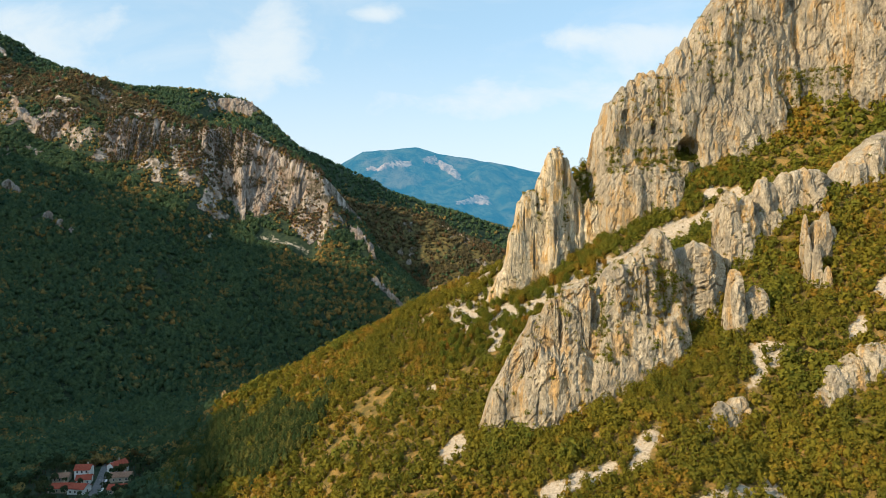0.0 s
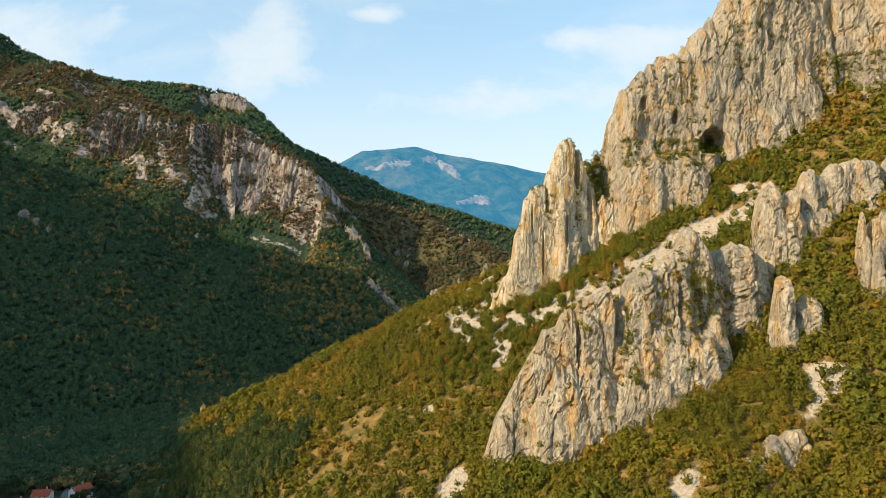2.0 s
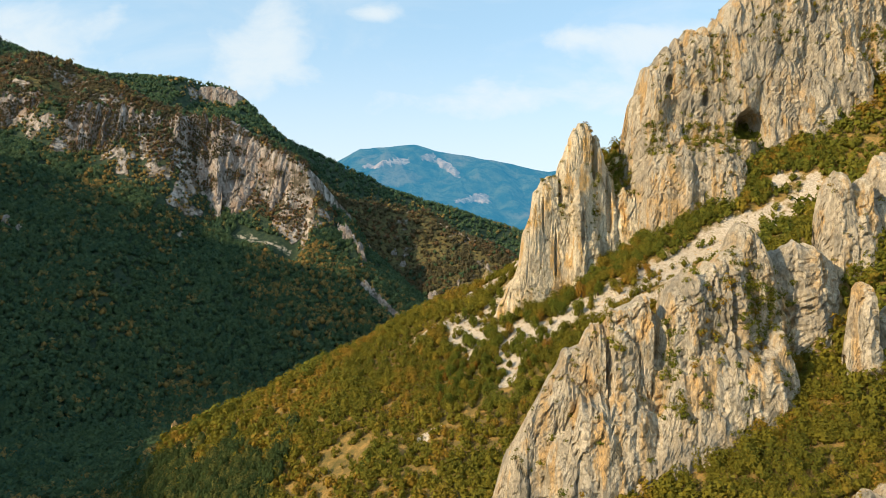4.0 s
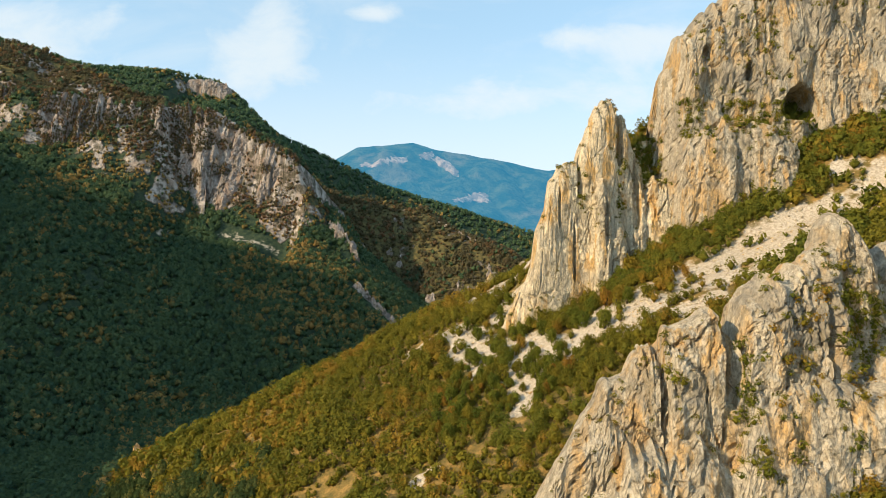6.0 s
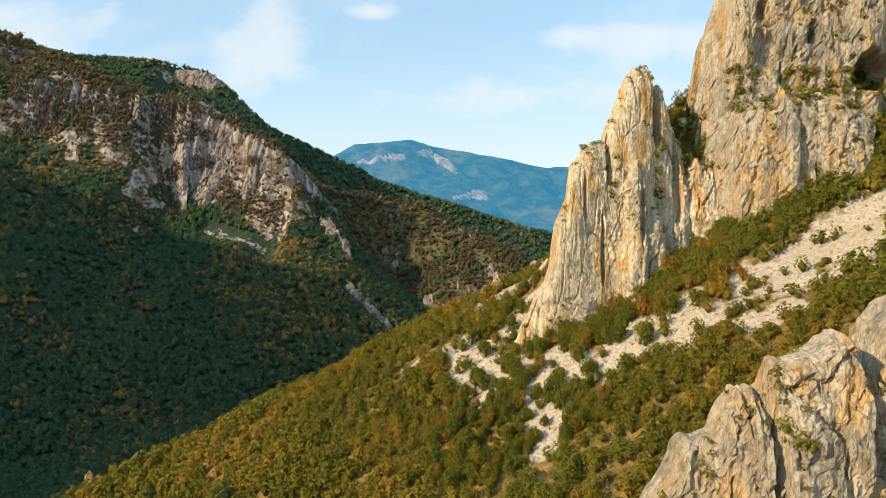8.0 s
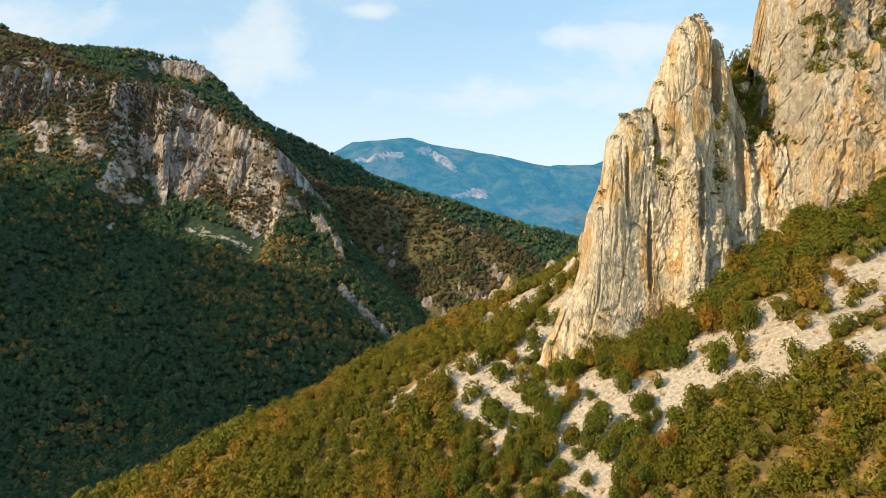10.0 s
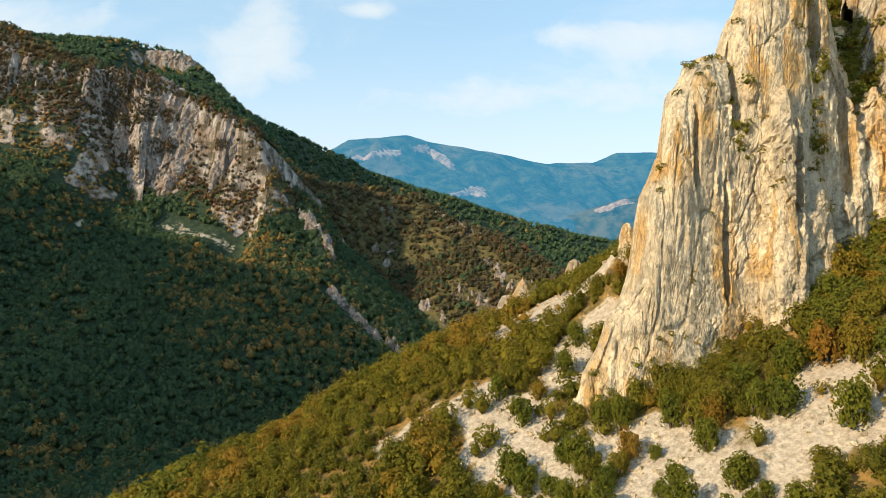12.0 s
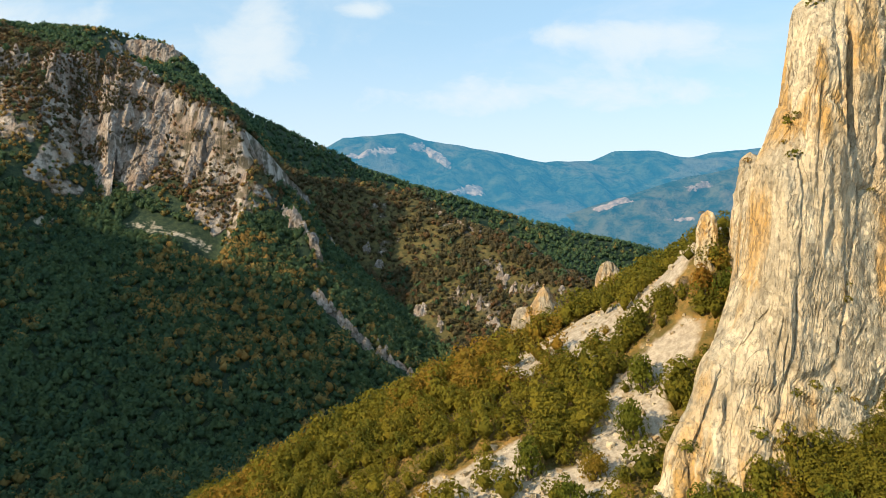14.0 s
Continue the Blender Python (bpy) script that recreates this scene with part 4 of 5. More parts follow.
def thicket(name, label, category, c, rad, count, size, mat, seed, tint=None, core=0.74, **more):
    """Many plants in one mesh: for each an uneven leafy body and loose leaf clumps standing off it."""
    rng = np.random.default_rng(seed)
    v, owner = leaf_cloud(rng, c, rad, count, size, corners=3, **more)
    tint = rng.uniform(0, 1, len(c)) if tint is None else tint
    tri = np.arange(len(v)).reshape(-1, 3)
    ball, faces = CORE, CORE_FACES
    turn = rng.uniform(0, 6.28, len(c))
    ca, sa = np.cos(turn)[:, None], np.sin(turn)[:, None]
    b = np.stack([ball[None, :, 0] * ca - ball[None, :, 1] * sa, ball[None, :, 0] * sa + ball[None, :, 1] * ca, np.broadcast_to(ball[None, :, 2], (len(c), 6))], 2)
    b = b * rng.uniform(0.75, 1.25, (len(c), 6, 1)) * rad[:, None] * core + c[:, None]
    body = (np.arange(len(c))[:, None, None] * 6 + faces[None]).reshape(-1, 3) + len(v)
    face_tint = np.concatenate([tint[owner], np.repeat(tint, 8)])
    flags = np.concatenate([np.zeros(len(tri), bool), np.ones(len(body), bool)])
    me = raw_mesh(name, np.concatenate([v, b.reshape(-1, 3)]), np.concatenate([tri, body]), [mat], {"tint": face_tint}, flags)
    return tagged(new(name, me), label, category, kind="stuff")


rng = np.random.default_rng(11)


def scatter(n, x0, x1, y0, y1):
    return rng.uniform(x0, x1, n), rng.uniform(y0, y1, n)


def pine_ground(x, y):
    """Where the dark pines stand, low on the spur."""
    return np.clip(capsule(x, y, -150, 424, -86, 352, 24) + 0.42 * fbm(x / 20, y / 20, 0, 4, 66), 0, 1)


# scrub on the right hillside
x, y = scatter(32000, -175, 330, 160, 480)
x2, y2 = scatter(1500, -70, 70, 345, 470)
x3, y3 = scatter(3600, 5, 200, 165, 300)
x, y = np.concatenate([x, x2, x3]), np.concatenate([y, y2, y3])
s = scree_mask(x, y) + 0.35 * (vnoise(x * 0.22, y * 0.22, 0, 2) - 0.5)
open_ground = fbm(x / 30, y / 30, 0, 3, 77)
keep = (x < 0.70 * y + 25) & ((s < 0.42) | (rng.uniform(size=len(x)) < 0.10)) & (y < np.interp(x, [-160, -40, 300], [500, 478, 470])) & (open_ground < 1.25) & (capsule(x, y, -34, 352, -48, 300, 11) < 0.35 + 1.5 * vnoise(x / 4, y / 4, 0, 6) * rng.uniform(0.4, 1, len(x))) & (x > -165) & (wood_mask(x, y) < 0.97) & (pine_ground(x, y) < rng.uniform(0.42, 0.8, len(x)))
x, y = x[keep], y[keep]
near_zone = (x > 0) & (x < 80) & (y > 345) & (y < 440)
z = height(x, y)
size = (1.0 + 1.7 * rng.uniform(0, 1, len(x)) ** 1.5) * (0.8 + 0.4 * vnoise(x / 25, y / 25, 0, 9))
tall = rng.uniform(0.85, 1.6, len(x))
c = np.stack([x, y, z + size * tall * 0.6], 1)
rad = np.stack([size, size, size * tall], 1)
hue = np.clip(0.75 * rng.uniform(0, 1, len(x)) + 0.7 * (vnoise(x / 17, y / 17, 0, 14) - 0.3), 0, 1)
nearest = np.flatnonzero(near_zone)[np.argsort(np.hypot(x - 20, y - 365)[near_zone])][:300]
far_scrub = np.ones(len(x), bool)
far_scrub[nearest] = False
fine = far_scrub & (x > -60) & (x < 95) & (y > 350)
leafy = far_scrub & ~fine & (vnoise(x / 22, y / 22, 0, 12) + 0.9 * smooth(40, 110, x) * smooth(355, 385, y) + 0.2 * smooth(80, 150, x) > 0.80)
dry = far_scrub & ~fine & ~leafy
# finer leaves where the slope comes near
gap_to_eye = np.maximum.reduce([(135 - z) / 0.37, np.abs(x) / 0.66, y - 318])
for near, far, leaves in ((0, 85, 420), (85, 120, 170), (120, 165, 140), (165, 230, 38), (230, 330, 17), (330, 2000, 9)):
    band = (gap_to_eye >= near) & (gap_to_eye < far)
    grain = 1.75 / math.sqrt(leaves)
    for name, label, which, mat, seed, lift in (("hillside_scrub", "dense olive and gold autumn scrub covering the sunny hillside", dry, scrub_mat, 21, 0.0),
                                                ("green_scrub", "greener leafy scrub below the cliffs and in the hollows", leafy, green_scrub_mat, 22, 0.5),
                                                ("crest_scrub", "olive and gold autumn scrub along the spur crest", fine, scrub_mat, 23, 0.0)):
        on = band & which
        if on.any():
            wide = 1.2 if lift else 1.0
            thicket(name, label, "scrub", c[on] + np.array([0, 0, lift]), rad[on] * wide, leaves, size[on] * wide * grain, mat, seed + leaves, hue[on], core=0.58)

# the same scrub where it can be told apart, bush by bush
bush_meshes = []
for k in range(6):
    r = np.random.default_rng(40 + k)
    v, _ = leaf_cloud(r, np.array([[0, 0, 0.62], [0.35, 0.2, 1.1], [-0.35, -0.25, 0.95], [0.1, -0.4, 0.8]]), np.array([[1.0, 1.0, 0.78], [0.6, 0.6, 0.62], [0.6, 0.55, 0.6], [0.6, 0.6, 0.6]]), 260, 0.066, floor=-0.85, lump=0.4)
    inner, _ = leaf_cloud(r, np.array([[0, 0, 0.55], [0.25, 0.1, 0.95]]), np.array([[0.7, 0.7, 0.6], [0.45, 0.45, 0.45]]), 90, 0.15, floor=-0.9)
    v = np.concatenate([v, inner])
    crown_green = raw_mesh("crown", v, np.arange(len(v)).reshape(-1, 4), [green_mat], None, False)
    bm = bmesh.new()
    for j in range(3):
        ang = j * 2.1 + k
        tip = Vector((0.35 * math.cos(ang), 0.35 * math.sin(ang), 1.1))
        stem = bmesh.ops.create_cone(bm, segments=6, radius1=0.09, radius2=0.03, depth=1.5, cap_ends=True)
        q = (tip - Vector((0, 0, -0.3))).to_track_quat("Z", "Y").to_matrix().to_4x4()
        bmesh.ops.transform(bm, matrix=Matrix.Translation((tip + Vector((0, 0, -0.3))) / 2) @ q, verts=stem["verts"])
    stem_me = bpy.data.meshes.new("stem")
    bm.to_mesh(stem_me)
    bm.free()
    stem_me.materials.append(bark_mat)
    bush_meshes.append((crown_green, stem_me))

crown_gold = []
for crown_green, _ in bush_meshes:
    me = crown_green.copy()
    me.materials.clear()
    me.materials.append(leaf_material("gold_leaves", (0.14, 0.155, 0.02), (0.35, 0.275, 0.032), (0.42, 0.22, 0.035), 0.25, True) if not crown_gold else crown_gold[0].materials[0])
    crown_gold.append(me)


def shrub(x, y, s, k, green):
    z = float(height(x, y))
    label = "leafy green shrub rooted beside pale scree" if green else "low olive and gold shrub on the dry slope"
    ob = thing("shrub", x, y, z, label, "shrub", "shrubs on the slope")
    ob.rotation_euler = (0, 0, rng.uniform(0, 6.28))
    ob.scale = (s, s, s * rng.uniform(1.0, 1.6))
    part("crown", (bush_meshes[k][0] if green else crown_gold[k]), ob)
    part("stem", bush_meshes[k][1], ob)


for i in nearest:
    edge = scree_mask(x[i], y[i])
    green = rng.uniform() < (0.75 if edge > 0.12 or x[i] > 60 else 0.25)
    shrub(float(x[i]), float(y[i]), float(size[i]) * (1.15 if green else 0.95), int(rng.integers(6)), green)


# larger green shrubs standing alone on the scree
BIG = [(42, 383, 2.6), (39, 386, 2.2), (44, 381, 2.1), (53, 376, 2.6), (50, 379, 2.2), (58, 367, 2.7), (31, 383, 2.0), (22, 389, 1.9), (43, 369, 1.3), (47, 360, 2.3), (52, 363, 2.2), (32, 391, 2.2), (29, 394, 2.3), (25, 397, 2.0), (40, 395, 2.3),
       (36, 394, 2.2), (51, 386, 2.6), (46, 389, 2.2), (62, 381, 2.7), (57, 383, 2.5), (68, 375, 2.5), (65, 378, 2.2), (74, 371, 2.4), (75, 397, 3.4), (71, 394, 2.6), (84, 382, 3.3), (90, 378, 1.5), (66, 389, 2.4), (20, 378, 2.2), (24, 374, 2.4), (28, 369, 2.3),
       (31, 364, 2.2), (26, 379, 1.9), (33, 359, 2.3), (23, 368, 2.1), (18, 383, 1.9), (16, 402, 2.1), (12, 410, 2.2), (20, 407, 2.0), (26, 411, 2.3), (30, 419, 2.3), (24, 424, 2.2), (41, 424, 2.0), (43.5, 422, 2.2), (45.5, 419.5, 2.0)]
for k, (bx, by, bs) in enumerate(BIG):
    shrub(float(bx), float(by), bs * 1.12, k % 6, k % 4 != 2)

# shrubs that root on ledges of the crags
spots = np.concatenate(ledges)
pick = spots[rng.permutation(len(spots))[:2000]]
pick = pick[fbm(pick[:, 0] / 12, pick[:, 1] / 12, pick[:, 2] / 12, 2, 5) > -0.15]
size = rng.uniform(0.35, 1.15, len(pick))
thicket("ledge_shrubs", "small green and rusty shrubs rooted in the cliff ledges", "scrub", pick + np.array([0, 0, 0.2]), np.stack([size, size, size * 0.8], 1), 40, size * 0.24, scrub_mat, 61, core=0.25)

# thick growth in the hollows of the cliffs: boxes of (x from, x to, z from, z to)
front = np.concatenate(pool)
grown = []
for xa, xb, za, zb, n in ((206, 250, 208, 246, 380), (255, 300, 205, 240, 200), (98, 142, 180, 196, 300), (84, 94, 160, 188, 60), (150, 176, 236, 262, 25), (130, 140, 215, 240, 25), (100, 150, 165, 235, 130), (150, 200, 235, 290, 70), (60, 66, 85, 118, 90), (86, 96, 108, 126, 110), (66, 106, 80, 132, 260), (26, 58, 62, 112, 70)):
    inside = front[(front[:, 0] > xa) & (front[:, 0] < xb) & (front[:, 2] > za) & (front[:, 2] < zb)]
    if len(inside):
        grown.append(inside[rng.integers(0, len(inside), n)])
gx = rng.uniform(79, 97, 110)
grown.append(np.stack([gx, 411 + (gx - 79) * 0.55 + rng.uniform(-2, 2, 110), 164 + (gx - 79) * 1.15 + rng.uniform(-3, 4, 110)], 1))
gx = rng.uniform(77, 98, 190)
gy = 413 + rng.uniform(0, 10, 190)
grown.append(np.stack([gx, gy, np.maximum(166 + (gy - 413) * 1.7 + rng.uniform(-2, 3, 190), height(gx, gy) + 0.5)], 1))
crack = front[(front[:, 0] > 71) & (front[:, 0] < 75) & (front[:, 2] > 140) & (front[:, 2] < 194) & (front[:, 1] < 408)]
grown.append(crack[rng.integers(0, len(crack), 45)])
crack = front[(front[:, 0] > 55.5) & (front[:, 0] < 58.5) & (front[:, 2] > 150) & (front[:, 2] < 170) & (front[:, 1] < 408)]
grown.append(crack[rng.integers(0, len(crack), 14)])
grown = np.concatenate(grown)
size = rng.uniform(0.7, 1.9, len(grown))
thicket("cliff_growth", "green and rusty bushes filling hollows in the cliff", "scrub", grown, np.stack([size, size, size], 1), 60, size * 0.19, green_scrub_mat, 62, core=0.45)

# dark pines low on the spur
px, py = rng.uniform(-165, -62, 2600), rng.uniform(320, 440, 2600)
keep = pine_ground(px, py) > 0.5 + rng.uniform(-0.15, 0.15, len(px))
px, py = px[keep], py[keep]
size = rng.uniform(1.6, 2.6, len(px))
thicket("pine_grove", "dark green pines crowding the lower end of the spur", "forest", np.stack([px, py, height(px, py) + size * 1.4], 1), np.stack([size, size, size * 1.9], 1), 60, size * 0.2, pine_mat, 63)

# woods of the left mountain and the gorge
def woods(name, label, n, x0, x1, y0, y1, r0, r1, count, seed, size=0.36, tall=1.0):
    x, y = scatter(n, x0, x1, y0, y1)
    e = 4.0
    z = height(x, y)
    sx, sy = (height(x + e, y) - z) / e, (height(x, y + e) - z) / e
    steep = np.hypot(sx, sy)
    facing = sx * x + sy * (y - 160) > -0.40 * np.hypot(x, y - 160)
    keep = (steep < rng.uniform(0.9, 2.8, len(x))) & facing & (wood_mask(x, y) > 0.5) & (vnoise(x / 14, y / 14, 0, 8) > 0.05)
    keep &= (x > -0.67 * y - 14) & ~((x > -30) & (y < 690))
    keep &= ~((np.hypot(x + 203, y - 388) < 34) & (x < -160)) & (capsule(x, y, -219, 823, -166, 816, 9) < 0.3) & (line_distance(x, y + 4, NOSE_RIBS) > 5.5) & (np.min([line_distance(x, y + 4, line) for line in GORGE_RIBS], axis=0) > 6)
    x, y, z = x[keep], y[keep], z[keep]
    r = rng.uniform(r0, r1, len(x))
    c = np.stack([x, y, z + r * 0.7], 1)
    tint = np.clip(rng.uniform(0, 1, len(x)) * 0.8 + 0.3 * (vnoise(x / 60, y / 60, 0, 4) - 0.3), 0, 1)
    tint = np.clip(tint + 0.5 * smooth(0.9, 1.6, steep[keep]) + 0.22 * np.exp(-((x + 90) / 80) ** 2 - ((y - 750) / 70) ** 2), 0, 1)
    r = r * (1 - 0.45 * smooth(0.9, 1.6, steep[keep]))
    rad = np.stack([r, r, r * rng.uniform(0.9, 1.3, len(x))], 1)
    brown = (line_distance(x, y, BROWN_RIDGE) < 95) & (y < 1080) & (rng.uniform(size=len(x)) < 0.92)
    brown |= (line_distance(x, y, CLIFF_SPUR) < 68 - 34 * smooth(-310, -250, x)) & (rng.uniform(size=len(x)) < 0.8)
    if brown.any():
        thin = brown & (rng.uniform(size=len(x)) < 0.75)
        thicket("ridge_scrub", "brown and dull green scrub on the rocky mountain ridges", "scrub", c[thin], rad[thin] * 0.8, count + 6, r[thin] * size * 0.8, brown_mat, seed + 40, tint[thin], floor=-0.05)
        c, rad, r, tint = c[~brown], rad[~brown], r[~brown], tint[~brown]
    return thicket(name, label, "forest", c, rad, count, r * size, forest_mat, seed, tint, floor=-0.05)


woods("mountain_forest", "dense dark green mixed forest with autumn crowns in shade", 52000, -640, 200, 420, 890, 2.3, 4.0, 16, 71, 0.31)
woods("mountain_forest", "dense forest on the upper mountain and gorge ridges", 16000, -900, 420, 880, 1360, 3.0, 4.8, 8, 72, 0.38)
woods("valley_trees", "dark leafy trees crowding the valley floor", 1900, -330, -110, 330, 560, 2.4, 4.6, 44, 73, 0.24)

# brown shrubs that break up the far cliff
bc = mountain_face[rng.integers(0, len(mountain_face), 15000)]
patch = fbm(bc[:, 0] / 24, bc[:, 1] / 24, bc[:, 2] / 13, 4, 19)
bare = 0.0 + 0.30 * smooth(-300, -240, bc[:, 0]) - 0.5 * smooth(222, 275, bc[:, 2]) * smooth(-215, -260, bc[:, 0])
bc = bc[patch > bare]
br = rng.uniform(0.6, 1.7, len(bc))
thicket("cliff_shrubs", "brown and rusty shrubs clinging to the mountain cliff", "scrub", bc + np.array([0, -0.6, 0.6]), np.stack([br, br, br * 1.2], 1), 11, br * 0.36, brown_mat, 74)

crag("mesa_cliff", "grey limestone cliff edge of the high wooded plateau", [], 900, far_rock_mat, None, 2.0, [
    ("cliff_face", [(-424, 1250, 406, 388), (-412, 1250, 413, 384), (-400, 1250, 416, 376), (-376, 1250, 415, 374), (-354, 1253, 410, 370), (-341, 1264, 396, 368)], 8, {"big": 4.0, "size": 2.0, "taper": 0.3})])

# brown scrub over the rocky slopes above the mountain cliff
ux, uy = scatter(20000, -760, -150, 830, 1010)
near_spur = line_distance(ux, uy, CLIFF_SPUR)
crest_y = np.interp(ux, [p[0] for p in CLIFF_SPUR], [p[1] for p in CLIFF_SPUR])
keep = (uy < crest_y + 8) & (near_spur < 68 - 34 * smooth(-310, -250, ux)) & (fbm(ux / 18, uy / 12, 0, 3, 46) > -0.75 + 0.5 * smooth(25, 60, near_spur))
ux, uy = ux[keep], uy[keep]
size = rng.uniform(1.1, 2.6, len(ux))
thicket("slope_scrub", "brown and dull green scrub on the rocky upper mountainside", "scrub", np.stack([ux, uy, height(ux, uy) + size * 0.4], 1), np.stack([size, size, size], 1), 12, size * 0.34, brown_mat, 75)

bx, by = scatter(9000, -260, 170, 780, 1085)
keep = (line_distance(bx, by, BROWN_RIDGE) < 85) & (fbm(bx / 24, by / 24, 0, 3, 47) > -0.7)
bx, by = bx[keep], by[keep]
size = rng.uniform(1.1, 2.3, len(bx))
thicket("slope_scrub", "rusty brown scrub covering the gorge ridge", "scrub", np.stack([bx, by, height(bx, by) + size * 0.4], 1), np.stack([size, size, size], 1), 10, size * 0.38, brown_mat, 77)

# green trees between the scree strip and the foot of the cliff
fx = rng.uniform(66, 176, 900)
fy = np.interp(fx, [66, 90, 120, 150, 176], [392, 392, 392, 396, 398]) + rng.uniform(-5, 13, 900)
keep = scree_mask(fx, fy) < 0.35
fx, fy = fx[keep], fy[keep]
size = rng.uniform(1.5, 2.9, len(fx))
thicket("cliff_foot_trees", "dense green young trees along the foot of the cliff", "trees", np.stack([fx, fy, height(fx, fy) + size * 0.7], 1), np.stack([size, size, size * 1.1], 1), 150, size * 0.13, green_scrub_mat, 76)


# ---- distance ----
def far_range(name, label, crest, depth, foot, seed, bands, mat):
    """A distant range: crest of (x, y, z), sloping towards the viewer over depth metres. bands: cliffs as (x from, x to, heights of their foot and head at both ends)."""
    cx, cy, cz = zip(*crest)
    xs = np.linspace(cx[0], cx[-1], 240)
    t = np.concatenate([[-0.3, -0.1], np.linspace(0, 1, 64) ** 1.2])
    gx, gt = np.meshgrid(xs, t)
    x, t = gx.ravel(), gt.ravel()
    top, y0 = np.interp(x, cx, cz), np.interp(x, cx, cy)
    top = top + 7 * fbm(x / 160, 0, 0, 4, seed)
    f = np.maximum(t, 0)
    y = y0 - t * depth
    z = top - (top - foot) * (1 - (1 - f) ** 1.35) - np.maximum(-t, 0) * 300
    gully = np.abs(fbm(x / 260 + 0.4 * f, y / 420, 0, 4, seed + 1))
    z = z + smooth(0, 0.15, f) * (70 * (gully - 0.35) + 25 * fbm(x / 90, y / 90, 0, 4, seed + 3)) * (1 - 0.6 * f)
    rock = np.zeros(len(x))
    for xa, xb, fa, ha, fb, hb in bands:
        w = np.clip((x - xa) / (xb - xa), 0, 1)
        lo, hi = fa + w * (fb - fa), ha + w * (hb - ha)
        jag = 10 * fbm(x / 45, 0, 0, 3, seed + 2)
        on = smooth(xa - 25, xa + 10, x) * smooth(xb + 25, xb - 10, x)
        inside = on * smooth(lo + jag - 8, lo + jag + 6, z) * smooth(hi + jag + 8, hi + jag - 4, z)
        rock = np.maximum(rock, inside)
        y = y - 20 * inside
    me = raw_mesh(name, np.stack([x, y, z], 1), grid_quads(len(xs), len(gt)), [mat], {"rock": rock})
    return tagged(new(name, me), label, "mountain", kind="structure")


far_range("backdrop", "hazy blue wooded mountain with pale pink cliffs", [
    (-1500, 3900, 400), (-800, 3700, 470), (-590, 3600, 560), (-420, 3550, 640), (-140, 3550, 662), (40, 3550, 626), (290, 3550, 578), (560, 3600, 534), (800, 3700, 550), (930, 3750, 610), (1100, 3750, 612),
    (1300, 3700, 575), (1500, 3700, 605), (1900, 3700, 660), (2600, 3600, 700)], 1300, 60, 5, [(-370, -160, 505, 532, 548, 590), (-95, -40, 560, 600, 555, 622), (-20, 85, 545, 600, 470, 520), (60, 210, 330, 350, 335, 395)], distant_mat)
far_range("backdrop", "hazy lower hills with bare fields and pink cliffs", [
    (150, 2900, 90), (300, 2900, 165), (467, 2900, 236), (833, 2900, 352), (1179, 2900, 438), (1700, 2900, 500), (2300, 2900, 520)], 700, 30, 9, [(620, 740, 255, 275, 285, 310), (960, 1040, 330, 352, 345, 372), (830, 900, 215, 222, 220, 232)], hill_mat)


# ---- the hamlet on the valley floor ----
def box(bm, cx, cy, z0, z1, hx, hy, bevel=0.0):
    r = bmesh.ops.create_cube(bm, size=1.0, matrix=Matrix.Translation((cx, cy, (z0 + z1) / 2)) @ Matrix.Diagonal((2 * hx, 2 * hy, z1 - z0, 1)))
    if bevel:
        bmesh.ops.bevel(bm, geom=list({e for v in r["verts"] for e in v.link_edges}), offset=bevel, segments=1, affect="EDGES")


def to_mesh(name, bm, mat):
    me = bpy.data.meshes.new(name)
    bm.to_mesh(me)
    bm.free()
    me.materials.append(mat)
    return me


